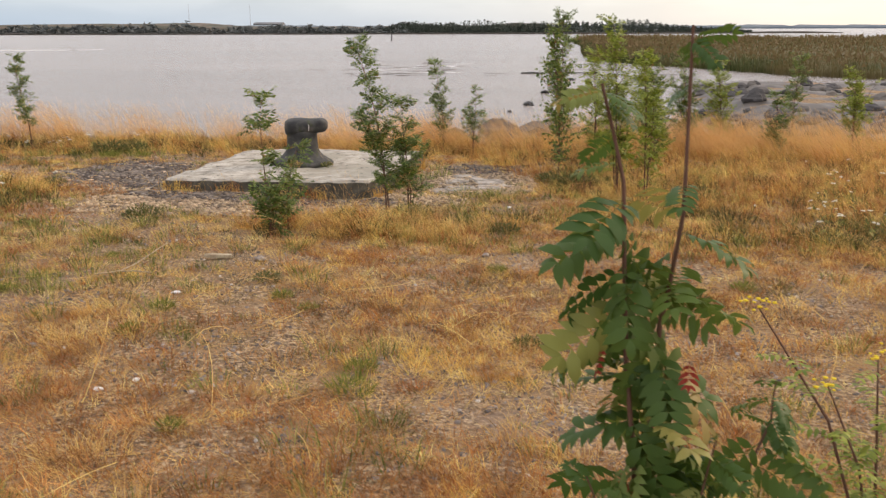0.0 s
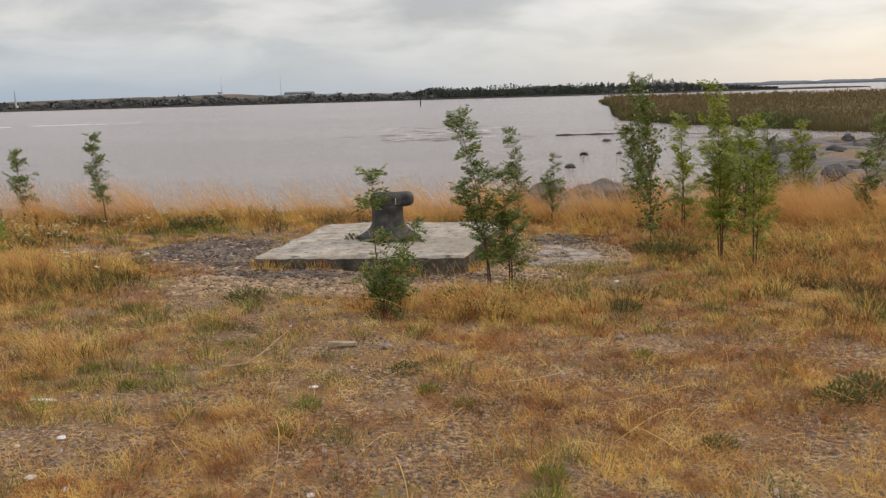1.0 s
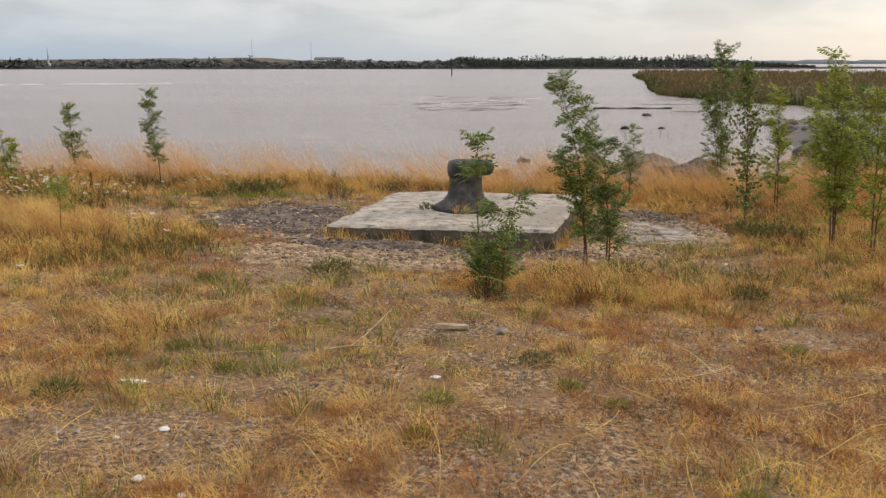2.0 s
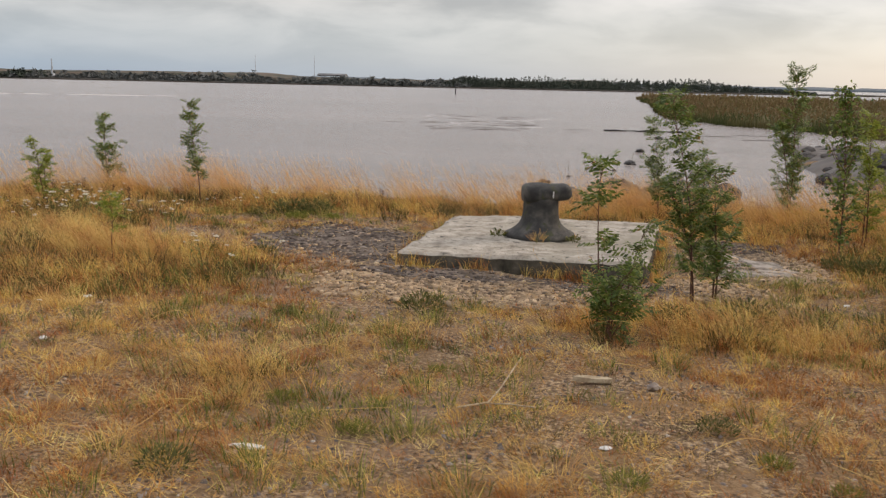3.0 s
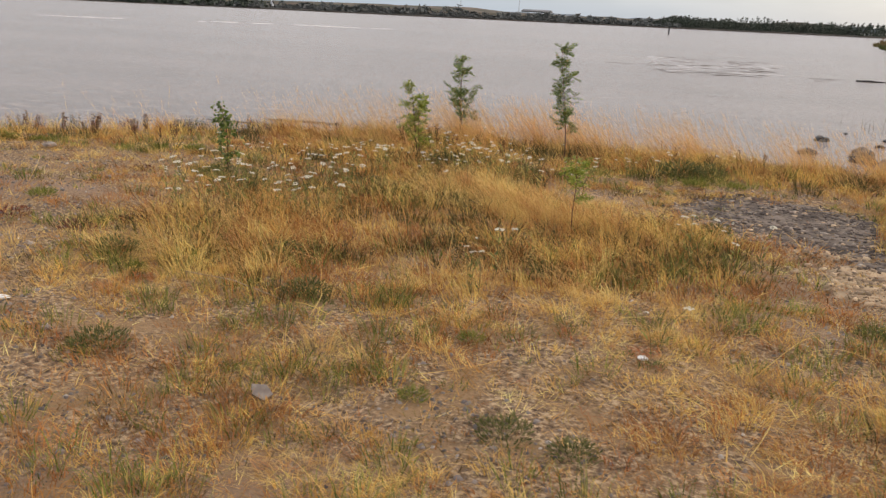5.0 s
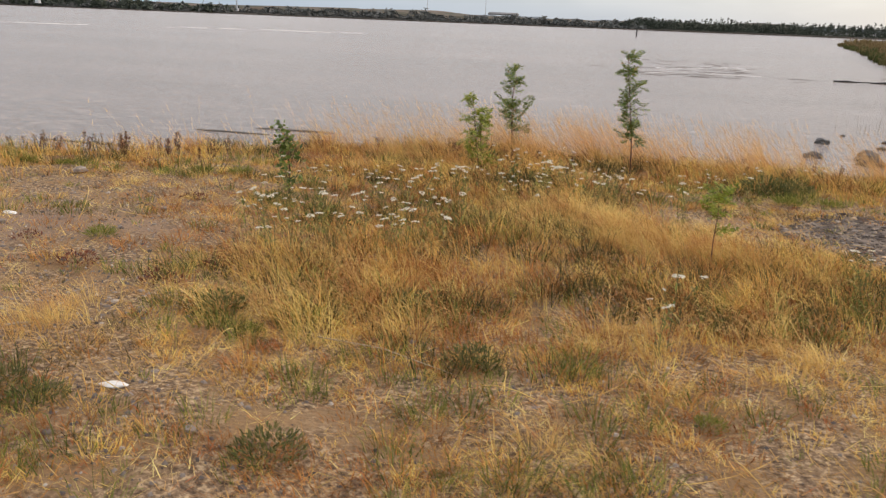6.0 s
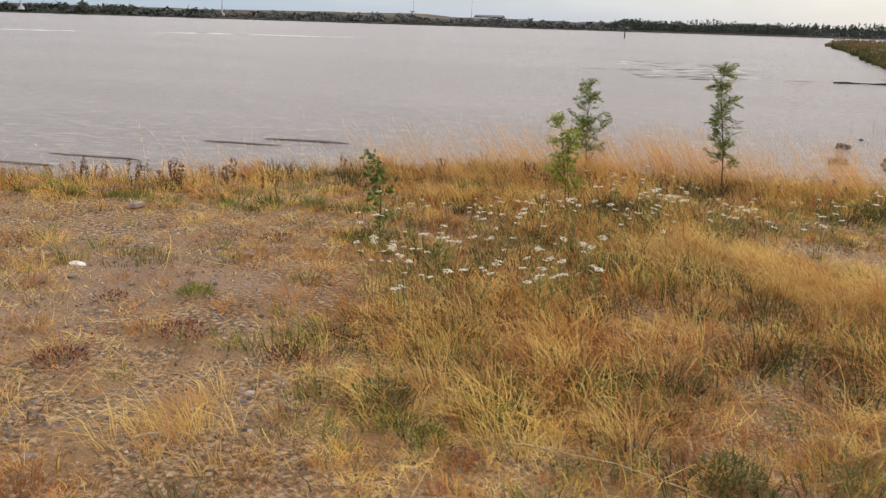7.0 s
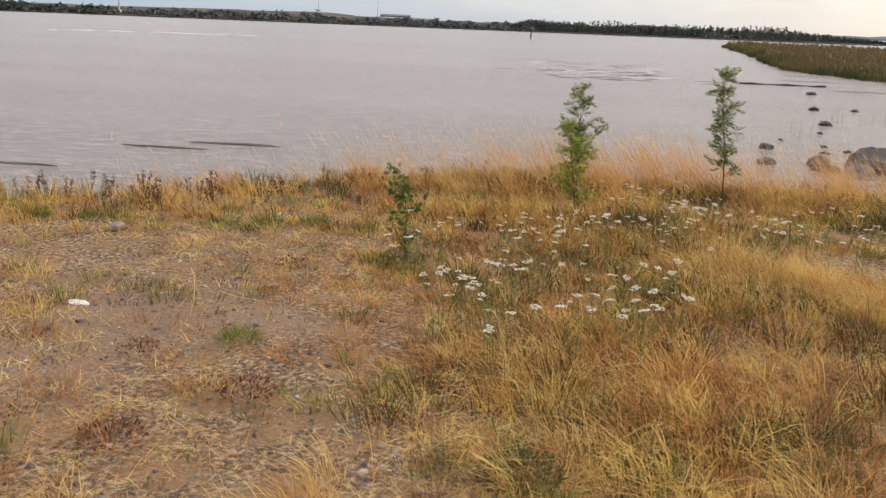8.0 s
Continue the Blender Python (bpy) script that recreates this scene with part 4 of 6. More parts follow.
def bollard():
    at = Vector((-1.585, 10.08, SLAB_TOP - 0.005))
    ob = holder("mooring_bollard", at, "dark old cast iron mooring bollard with overhanging horn", "bollard")
    lob = lambda a, z: 0.05 * max(0, 1 - z / 0.2) * math.cos(4 * a + 0.6) + 0.02 * noise.noise(Vector((math.cos(a) * 2, math.sin(a) * 2, z * 7)))
    prof = [(0.385, 0.0), (0.395, 0.03), (0.375, 0.06), (0.325, 0.085), (0.275, 0.12), (0.24, 0.16), (0.218, 0.21), (0.205, 0.27), (0.20, 0.34), (0.20, 0.42), (0.205, 0.5)]
    part("column", ring_mesh(prof, 44, lob), IRON, ob)
    bm = bmesh.new()   # head: a rounded bar that overhangs to one side
    rows = []
    for f, ry, rz, zc in ((-0.222, 0.08, 0.05, 0.50), (-0.212, 0.14, 0.085, 0.50), (-0.185, 0.185, 0.108, 0.50), (-0.11, 0.212, 0.115, 0.503), (0.0, 0.218, 0.113, 0.507), (0.10, 0.205, 0.105, 0.512),
                          (0.18, 0.175, 0.098, 0.517), (0.25, 0.16, 0.094, 0.52), (0.30, 0.14, 0.084, 0.52), (0.33, 0.10, 0.06, 0.518), (0.342, 0.045, 0.028, 0.516)):
        row = []
        for k in range(28):
            a = 2 * math.pi * k / 28
            ca, sa = math.cos(a), math.sin(a)
            sq = (abs(ca) ** 3 + abs(sa) ** 3) ** (-1 / 3)
            p = Vector((f, ry * ca * sq * 0.97, zc + rz * sa * sq * 0.97))
            row.append(bm.verts.new(p * (1 + 0.018 * noise.noise(p * 9))))
        rows.append(row)
    for a, b in zip(rows, rows[1:]):
        for k in range(28):
            bm.faces.new((a[k], b[k], b[(k + 1) % 28], a[(k + 1) % 28])).smooth = True
    bm.faces.new(rows[0]), bm.faces.new(rows[-1][::-1])
    bmesh.ops.recalc_face_normals(bm, faces=bm.faces)
    part("head", bm, IRON, ob)
    ob.rotation_euler, ob.scale = (0, 0, radians(6)), (0.86, 0.86, 0.865)
    x0, z0, length = 0.10, 0.55, 0.075   # a pale streak down the head
    bm = bmesh.new()
    vs = [bm.verts.new(p) for p in ((x0, -0.232, z0), (x0 + 0.006, -0.233, z0), (x0 + 0.004, -0.230, z0 - length), (x0 - 0.003, -0.230, z0 - length))]
    face = bmesh.ops.extrude_face_region(bm, geom=[bm.faces.new(vs)])
    bmesh.ops.translate(bm, vec=(0, 0.025, 0), verts=[g for g in face["geom"] if isinstance(g, bmesh.types.BMVert)])
    bmesh.ops.recalc_face_normals(bm, faces=bm.faces)
    part("streak", bm, PAPER, ob, "white dropping streak")
    return ob


slab()
bollard()


def broken_concrete():
    """Old concrete lying flush in the ground, cracked into uneven pieces."""
    cx, cy = 0.42, 9.9
    ob = holder("broken_concrete", (cx, cy, ground_at(cx, cy)), "pale cracked patch of old concrete flush with the ground", "concrete")
    r = random.Random(31)
    for k, (px, py, rx, ry) in enumerate(((-0.2, -0.38, 0.22, 0.19), (0.14, -0.36, 0.16, 0.2), (-0.26, 0.02, 0.2, 0.2), (0.14, 0.04, 0.2, 0.18), (-0.12, 0.34, 0.16, 0.12), (0.3, -0.16, 0.1, 0.14), (-0.4, -0.5, 0.1, 0.1))):
        bm = bmesh.new()
        n = 14
        rim = []
        for i in range(n):
            a = 2 * math.pi * i / n
            q = (abs(math.cos(a)) ** 4 + abs(math.sin(a)) ** 4) ** (-0.25) * (1 + 0.2 * r.uniform(-1, 1))
            rim.append((px + rx * q * math.cos(a) * 0.95, py + ry * q * math.sin(a) * 0.95))
        lift = 0.016 + 0.014 * r.random()
        tilt = (r.uniform(-0.03, 0.03), r.uniform(-0.03, 0.03))
        zz = lambda u, v: ground_at(cx + u, cy + v) - ground_at(cx, cy) + lift + tilt[0] * (u - px) + tilt[1] * (v - py)
        low = [bm.verts.new((u, v, zz(u, v) - 0.12)) for u, v in rim]
        edge = [bm.verts.new((u, v, zz(u, v) - 0.01)) for u, v in rim]
        high = [bm.verts.new((px + (u - px) * 0.9, py + (v - py) * 0.9, zz(u, v) + 0.004 * r.uniform(-1, 1))) for u, v in rim]
        mid = bm.verts.new((px, py, zz(px, py) + 0.006))
        for i in range(n):
            j = (i + 1) % n
            bm.faces.new((low[i], low[j], edge[j], edge[i]))
            bm.faces.new((edge[i], edge[j], high[j], high[i]))
            bm.faces.new((high[i], high[j], mid))
        part("piece", bm, OLD_CONCRETE, ob)
    return ob


broken_concrete()


# ---- saplings ----
def tube(vs, qs, path, radii, sides=6):
    """Adds a tapered tube along a path to lists of corners and faces."""
    base = len(vs)
    for i, (p, rad) in enumerate(zip(path, radii)):
        d = (path[min(i + 1, len(path) - 1)] - path[max(i - 1, 0)]).normalized()
        u = d.cross(Vector((0.3, 1, 0.2))).normalized()
        w = d.cross(u)
        for k in range(sides):
            a = 2 * math.pi * k / sides
            vs.append(p + (u * math.cos(a) + w * math.sin(a)) * rad)
    for i in range(len(path) - 1):
        for k in range(sides):
            a, b = base + i * sides + k, base + i * sides + (k + 1) % sides
            qs.append((a, b, b + sides, a + sides))


def leaflet(vs, ts, at, along, normal, length, width):
    """One pointed leaf blade of six corners, folded a little along its rib."""
    side = along.cross(normal).normalized()
    base = len(vs)
    fold = normal * (width * 0.22)
    vs += [at, at + along * (length * 0.3) + side * width * 0.46 + fold, at + along * (length * 0.68) + side * width * 0.4 + fold, at + along * length - normal * (length * 0.08),
           at + along * (length * 0.68) - side * width * 0.4 + fold, at + along * (length * 0.3) - side * width * 0.46 + fold]
    ts += [(base, base + 1, base + 5), (base + 1, base + 2, base + 4), (base + 1, base + 4, base + 5), (base + 2, base + 3, base + 4)]


def compound_leaf(vs, ts, at, way, size, r, pairs=6, simple=False):
    """A feathered rowan leaf: a drooping rib with pairs of leaflets."""
    way = way.normalized()
    droop = Vector((0, 0, -1))
    side = way.cross(Vector((0, 0, 1)))
    side = side.normalized() if side.length > 0.01 else Vector((1, 0, 0))
    if simple:
        side = (side + way.cross(side) * r.gauss(0, 0.8)).normalized()
    p, d = at.copy(), way.copy()
    for k in range(pairs + 1):
        d = (d + droop * (0.09 if not simple else 0.14)).normalized()
        p = p + d * (size / (pairs + 1))
        nrm = side.cross(d).normalized()
        if nrm.z < 0 and not simple:
            nrm = -nrm
        ll = size * (0.40 if 0 < k < pairs else 0.32) * r.uniform(0.85, 1.1)
        for sgn in (-1, 1):
            along = (side * sgn + d * 0.55 + nrm * r.uniform(-0.45, 0.25) + droop * (0.35 if simple else 0.1)).normalized()
            if simple:
                base, wd = len(vs), along.cross(nrm).normalized() * (ll * 0.21)
                vs += [p, p + along * (ll * 0.5) + wd, p + along * ll, p + along * (ll * 0.5) - wd]
                ts += [(base, base + 1, base + 2), (base, base + 2, base + 3)]
            else:
                leaflet(vs, ts, p, along, nrm, ll, ll * 0.42)
    leaflet(vs, ts, p, d, nrm, size * 0.3, size * 0.13)
    base = len(vs)
    vs += [at - side * size * 0.008, at + side * size * 0.008, p]
    ts.append((base, base + 1, base + 2))


def sapling(x, y, h, seed, leaf="rowan", width=0.2, bare=0.18, leaves=60, lean=(-0.06, 0.0), stems=1, leaf_size=0.11, label="", mat=None, thick=0.008):
    r = random.Random(seed)
    z = ground_at(x, y) - 0.03
    ob = holder("rowan_sapling" if leaf == "rowan" else "young_tree", (x, y, z), label, "sapling", "saplings")
    tv, tq, lv, lt = [], [], [], []
    for s in range(stems):
        hs = h * (1 if s == 0 else r.uniform(0.55, 0.8))
        root = Vector((r.uniform(-0.03, 0.03) * (s > 0), r.uniform(-0.03, 0.03) * (s > 0), 0))
        ln = Vector((lean[0] + (r.uniform(-0.12, 0.12) if s else 0), lean[1] + (r.uniform(-0.1, 0.1) if s else 0), 0)) * hs
        path = []
        for k in range(9):
            f = k / 8
            path.append(root + ln * f ** 1.8 + Vector((0.02 * math.sin(5 * f + seed), 0.02 * math.cos(4 * f + seed), 0)) * f + Vector((0, 0, hs * f)))
        tube(tv, tq, path, [thick * (1.05 - 0.9 * k / 8) for k in range(9)])
        shoots = max(4, int(leaves * (1 if s == 0 else 0.6) / 2.2))
        for k in range(shoots):
            f = bare + (0.97 - bare) * ((k + r.random()) / shoots) ** 1.0
            i = min(int(f * 8), 7)
            p = path[i].lerp(path[i + 1], f * 8 - i)
            a = k * 2.4 + r.uniform(-0.8, 0.8)
            reach = width * float(np.interp(f, [bare, 0.3, 0.6, 1.0], [0.8, 1.0, 0.75, 0.3])) * r.uniform(0.35, 1.25)
            way = Vector((math.cos(a), math.sin(a), r.uniform(0.4, 2.0)))
            tip = p + way * reach
            tube(tv, tq, [p, p.lerp(tip, 0.5) + Vector((0, 0, 0.012)), tip], [thick * 0.4, thick * 0.3, thick * 0.15], 4)
            if leaf == "rowan":
                for j in range(10):
                    q = p.lerp(tip, r.uniform(0.0, 1.0))
                    b = a + r.gauss(0, 1.3)
                    compound_leaf(lv, lt, q, Vector((math.cos(b), math.sin(b), r.uniform(0.0, 2.2))), 0.88 * leaf_size * r.uniform(0.6, 1.3), r, 4, True)
            else:
                for _ in range(14):
                    q = p.lerp(tip, r.uniform(0.15, 1.1)) + Vector((r.gauss(0, 0.022), r.gauss(0, 0.022), r.gauss(0, 0.022)))
                    al = Vector((r.gauss(0, 1), r.gauss(0, 1), r.gauss(-0.3, 0.6))).normalized()
                    nr = al.cross(Vector((r.gauss(0, 1), r.gauss(0, 1), r.gauss(0, 1)))).normalized()
                    sz = leaf_size * 0.38 * r.uniform(0.7, 1.3)
                    leaflet(lv, lt, q, al, nr, sz, sz * 0.66)
        if leaf == "rowan":
            for j in range(5):
                b = j * 1.3 + r.random()
                compound_leaf(lv, lt, path[8 - (j > 2)], Vector((math.cos(b), math.sin(b), r.uniform(0.2, 1.2))), leaf_size * r.uniform(0.7, 1.1), r, 5, True)
    part("trunk", mesh_from("trunk", [tuple(v) for v in tv], tq), STEM, ob)
    part("crown", mesh_from("crown", [tuple(v) for v in lv], None, lt), mat or (ROWAN_LEAF if leaf == "rowan" else LIGHT_LEAF), ob)
    return ob


SLIM = "slim rowan sapling with feathered green leaves in dry grass"
sapling(-5.78, 12.35, 1.33, 1, width=0.14, bare=0.24, leaves=46, lean=(-0.09, 0), label="slim upright rowan sapling on the shore crest")
sapling(-7.15, 12.75, 1.05, 2, width=0.22, bare=0.3, leaves=26, lean=(-0.02, 0), stems=2, label="open-crowned small rowan sapling on the shore crest")
sapling(-7.2, 11.2, 0.78, 3, width=0.13, bare=0.1, leaves=26, lean=(-0.16, 0), stems=2, leaf_size=0.1, mat=LIGHT_LEAF, label="short leaning bright green sapling in tall grass")
sapling(-5.1, 8.3, 0.55, 4, width=0.1, bare=0.45, leaves=12, lean=(-0.03, 0), leaf_size=0.09, mat=LIGHT_LEAF, thick=0.005, label="tiny rowan sapling with pale green tuft of leaves")
sapling(-8.32, 9.18, 0.63, 5, leaf="round", width=0.14, bare=0.1, leaves=30, leaf_size=0.11, mat=ROWAN_LEAF, label="small round-leaved sapling among white yarrow")
sapling(-0.5, 8.2, 1.62, 6, width=0.13, bare=0.2, leaves=50, lean=(-0.15, 0.02), stems=2, leaf_size=0.12, label="tall slender rowan sapling beside the concrete slab")
sapling(-0.3, 8.35, 1.05, 7, width=0.2, bare=0.1, leaves=34, lean=(-0.04, 0), stems=2, leaf_size=0.12, label="bushy rowan sapling beside the concrete slab")
sapling(-1.36, 6.9, 1.1, 8, width=0.10, bare=0.5, leaves=6, lean=(-0.03, 0), thick=0.007, leaf_size=0.14, label="thin bare-stemmed rowan sapling before the slab")
sapling(-1.2, 6.85, 0.72, 9, width=0.17, bare=0.4, leaves=7, lean=(0.1, 0), leaf_size=0.13, thick=0.006, label="short sparse rowan sapling before the slab")
sapling(-1.3, 6.72, 0.40, 10, width=0.24, bare=0.02, leaves=15, stems=3, leaf_size=0.12, label="low dark green rowan bush at the foot of a sapling")
sapling(0.05, 12.8, 1.3, 11, width=0.16, bare=0.2, leaves=34, lean=(-0.12, 0), stems=2, label="small rowan sapling behind the slab near the shore")
sapling(0.45, 12.3, 0.95, 12, width=0.16, bare=0.2, leaves=22, lean=(0.06, 0), stems=2, label="small sparse rowan sapling near the shore")
sapling(1.42, 10.4, 1.74, 13, leaf="round", width=0.25, bare=0.1, leaves=170, lean=(-0.05, 0), leaf_size=0.11, mat=ROWAN_LEAF, label="tall slim young tree with small round leaves")
sapling(1.85, 13.3, 2.0, 14, leaf="rowan", width=0.3, bare=0.1, leaves=90, stems=2, lean=(-0.03, 0), label="dense dark green young tree near the shore")
sapling(2.0, 11.2, 1.45, 15, width=0.2, bare=0.15, leaves=46, stems=2, mat=LIGHT_LEAF, label="bright green bushy rowan sapling")
sapling(1.85, 9.05, 1.78, 16, width=0.2, bare=0.2, leaves=62, stems=3, mat=LIGHT_LEAF, label="tall bright green rowan sapling with several stems")
sapling(2.08, 8.75, 1.5, 17, width=0.19, bare=0.2, leaves=44, stems=2, mat=LIGHT_LEAF, label="bright green leafy rowan sapling")
sapling(2.75, 11.2, 1.2, 18, width=0.26, bare=0.1, leaves=60, stems=2, label="mid-green rowan sapling in dry grass")
sapling(4.2, 13.2, 1.35, 19, width=0.25, bare=0.15, leaves=50, stems=2, mat=LIGHT_LEAF, label="bright green rowan sapling towards the reed bed")
sapling(3.55, 12.7, 1.5, 20, width=0.24, bare=0.08, leaves=50, stems=3, label="low leafy rowan bush near the shore")
sapling(5.5, 13.8, 1.45, 21, width=0.22, bare=0.25, leaves=44, lean=(0.04, 0), label="slim rowan sapling before the boulders")
sapling(6.25, 13.3, 1.15, 22, width=0.32, bare=0.2, leaves=54, stems=2, mat=LIGHT_LEAF, label="bushy bright green rowan sapling before the boulders")
sapling(3.0, 12.9, 1.35, 24, width=0.22, bare=0.1, leaves=46, stems=2, mat=LIGHT_LEAF, label="bright green rowan sapling near the stony shore")
sapling(4.75, 12.4, 0.95, 23, width=0.2, bare=0.1, leaves=30, stems=2, label="small rowan sapling in orange dry grass")


def near_rowan():
    """The sapling close to the start of the walk: two tall stems and low shoots, each feathered leaf its own piece."""
    x, y = 0.455, 1.57
    ob = holder("rowan_sapling", (x, y, ground_at(x, y) - 0.03), "tall two-stemmed rowan sapling with green and reddening leaves", "sapling", "saplings")
    r = random.Random(44)
    kinds = []
    for k in range(5):
        vs, ts = [], []
        compound_leaf(vs, ts, Vector((0, 0, 0)), Vector((0, 1, 0.35 - 0.18 * k)), 0.135, random.Random(k), 6)
        me = mesh_from("leaf", [tuple(v) for v in vs], None, ts)
        me.materials.append(NEAR_LEAF)
        kinds.append(me)
    vs, ts = [], []
    compound_leaf(vs, ts, Vector((0, 0, 0)), Vector((0, 1, -0.9)), 0.055, random.Random(9), 3)
    red = mesh_from("red_leaf", [tuple(v) for v in vs], None, ts)
    red.materials.append(RED_LEAF)
    stems = [  # points up each stem, thickness, first leaf height, leaves
        ([(0.0, 0, 0), (-0.015, 0, 0.35), (-0.03, 0, 0.66), (-0.07, 0, 1.18), (-0.115, 0.0, 1.40)], 0.008, 0.36, 38),
        ([(0.01, 0.02, 0), (-0.005, 0.02, 0.5), (0.006, 0.02, 0.85), (0.037, 0.02, 1.08), (0.044, 0.02, 1.5)], 0.008, 0.36, 26),
        ([(0.02, -0.03, 0), (0.05, -0.03, 0.45), (0.12, -0.05, 0.74)], 0.005, 0.4, 14),
        ([(0.04, -0.02, 0), (0.14, 0.0, 0.4), (0.22, 0.0, 0.70), (0.25, 0.02, 0.83)], 0.005, 0.45, 14),
        ([(-0.03, -0.02, 0), (-0.06, -0.03, 0.4), (-0.12, -0.04, 0.66)], 0.005, 0.45, 9)]
    for pts, th, first, count in stems:
        pts = [Vector(p) for p in pts]
        n = 10
        path = []
        for k in range(n + 1):
            f = k / n * (len(pts) - 1)
            i = min(int(f), len(pts) - 2)
            path.append(pts[i].lerp(pts[i + 1], f - i) + Vector((0.006 * math.sin(k * 1.7), 0.006 * math.cos(k * 2.1), 0)))
        tv, tq = [], []
        tube(tv, tq, path, [th * (1.05 - 0.72 * k / n) for k in range(n + 1)], 8)
        trunk = part("stem", mesh_from("stem", [tuple(v) for v in tv], tq, smooth=True), STEM, ob)
        for k in range(count):
            u = (k + r.random()) / count
            f = first + (1 - first) * u
            if len(pts) > 4:   # most leaves sit on the lower half, a few on the bare leader, a tuft at its tip
                f = first + 0.42 * u / 0.82 if u < 0.82 else (0.985 if k % 2 else 0.80 + 1.1 * (u - 0.82))
            g = f * n
            i = min(int(g), n - 1)
            p = path[i].lerp(path[i + 1], g - i)
            leaf = part("leaf", r.choice(kinds), NEAR_LEAF, trunk)
            size = r.uniform(0.85, 1.2) * (1.0 if f < 0.78 else 0.55)
            leaf.matrix_local = Matrix.Translation(p) @ Euler((r.uniform(-1.0, 0.3) + (0.5 if f > 0.9 else 0), r.uniform(-0.9, 0.9), k * 2.4 + r.uniform(-0.5, 0.5))).to_matrix().to_4x4() @ Matrix.Scale(size, 4)
    for k in range(5):
        a = k * 1.3
        leaf = part("red_leaf", red, RED_LEAF, ob, "red autumn leaf")
        leaf.matrix_local = Matrix.Translation((-0.03 + 0.09 * math.cos(a * 1.7), -0.05, (0.55, 0.62, 0.66, 0.90, 0.93)[k])) @ Euler((r.uniform(-0.6, 0), 0, a + 2)).to_matrix().to_4x4()
    return ob


near_rowan()


# ---- across the water ----
def land_strip(name, pts, depth, height, mat, label, kind="structure"):
    """A low uneven strip of land along a line of (x, y), rising from the water."""
    vs, qs = [], []
    r = random.Random(len(pts))
    n = 0
    for (ax, ay), (bx, by) in zip(pts, pts[1:]):
        steps = max(2, int(math.hypot(bx - ax, by - ay) / 6))
        for k in range(steps):
            x, y = ax + (bx - ax) * k / steps, ay + (by - ay) * k / steps
            lift = height * (0.75 + 0.5 * noise.noise(Vector((x * 0.02, y * 0.02, 0))))
            wob = 2.0 * noise.noise(Vector((x * 0.05, 3, 0)))
            for dy, z in ((wob, WATER_LEVEL - 0.5), (wob + 0.6, WATER_LEVEL + 0.35 * height), (depth * 0.3, WATER_LEVEL + lift * 0.8), (depth, WATER_LEVEL + lift), (depth * 1.4, WATER_LEVEL - 0.5)):
                vs.append((x, y + dy, z))
            n += 1
    for i in range(n - 1):
        for j in range(4):
            a = i * 5 + j
            qs.append((a, a + 5, a + 6, a + 1))
    return thing(name, mesh_from(name, vs, qs), mat, label, "shore", kind=kind)


def clump_mesh(name, items, seed):
    """Crowns of far trees and bushes: each a ragged cluster of small faces. items: (x, y, z, radius, height, conifer)."""
    r = np.random.default_rng(seed)
    vs, ts = [], []
    at = 0
    for x, y, z, rad, h, conifer in items:
        k = 70
        a, f = r.uniform(0, 6.28, k), r.random(k)
        prof = (1 - f) ** 0.8 + 0.08 if conifer else np.sin(np.pi * np.clip(0.2 + 0.78 * f, 0, 1)) ** 0.6
        rr = rad * prof * r.uniform(0.6, 1.0, k)
        c = np.stack([x + np.cos(a) * rr, y + np.sin(a) * rr, z + h * f], -1)
        s = rad * (0.26 if conifer else 0.30)
        v = c[:, None, :] + r.normal(0, 1, (k, 3, 3)) * np.array([s, s, s * 0.8])
        v[:, :, 2] = np.maximum(v[:, :, 2], z - 0.3)
        vs.append(v.reshape(-1, 3))
        ts.append(at + np.arange(k * 3).reshape(-1, 3))
        at += k * 3
    return mesh_from(name, np.concatenate(vs), None, np.concatenate(ts))


FAR_LINE = [(-1200, 340), (-690, 435), (-435, 490), (-305, 514), (-130, 530), (0, 543), (80, 551), (170, 567), (270, 600)]
land_strip("far_shore", FAR_LINE, 60, 1.3, SHORE, "dark low far shore across the water")
land_strip("far_fields", [(x * 1.2, y * 1.2 + 50) for x, y in FAR_LINE[:-2]], 260, 8.5, FIELD, "pale fields behind the far shore")
land_strip("far_hills", [(-1500, 1500), (-700, 2200), (300, 2700), (1200, 3000), (2600, 3000)], 500, 14, HAZY_HILL, "bluish far coast on the horizon")


def far_row(seed, x0, x1, step, off, hr, rr, conifer, skip=0.0):
    r = random.Random(seed)
    xs, ys = [p[0] for p in FAR_LINE], [p[1] for p in FAR_LINE]
    out, x = [], x0
    while x < x1:
        if r.random() > skip and noise.noise(Vector((x * 0.03, seed, 0))) > -0.35 - (0.6 if conifer else 0):
            y = float(np.interp(x, xs, ys)) + off + r.uniform(0, 22)
            g = 0.75 + 0.4 * noise.noise(Vector((x * 0.02, seed * 3, 1)))
            out.append((x, y, WATER_LEVEL + 0.5, r.uniform(*rr), r.uniform(*hr) * g, conifer))
        x += step * r.uniform(0.5, 1.5)
    return out


thing("far_bushes", clump_mesh("far_bushes", far_row(1, -700, -20, 2.2, 6, (1.2, 4.2), (1.2, 3.0), False, 0.25) + far_row(2, -700, -5, 4.5, 30, (2.5, 5.5), (2.0, 4.5), False, 0.2) + far_row(3, -700, -10, 5.5, 60, (4.0, 7.0), (3.0, 6.0), False, 0.2), 1), HAZY_BUSHES,
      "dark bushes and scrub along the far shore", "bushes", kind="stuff")
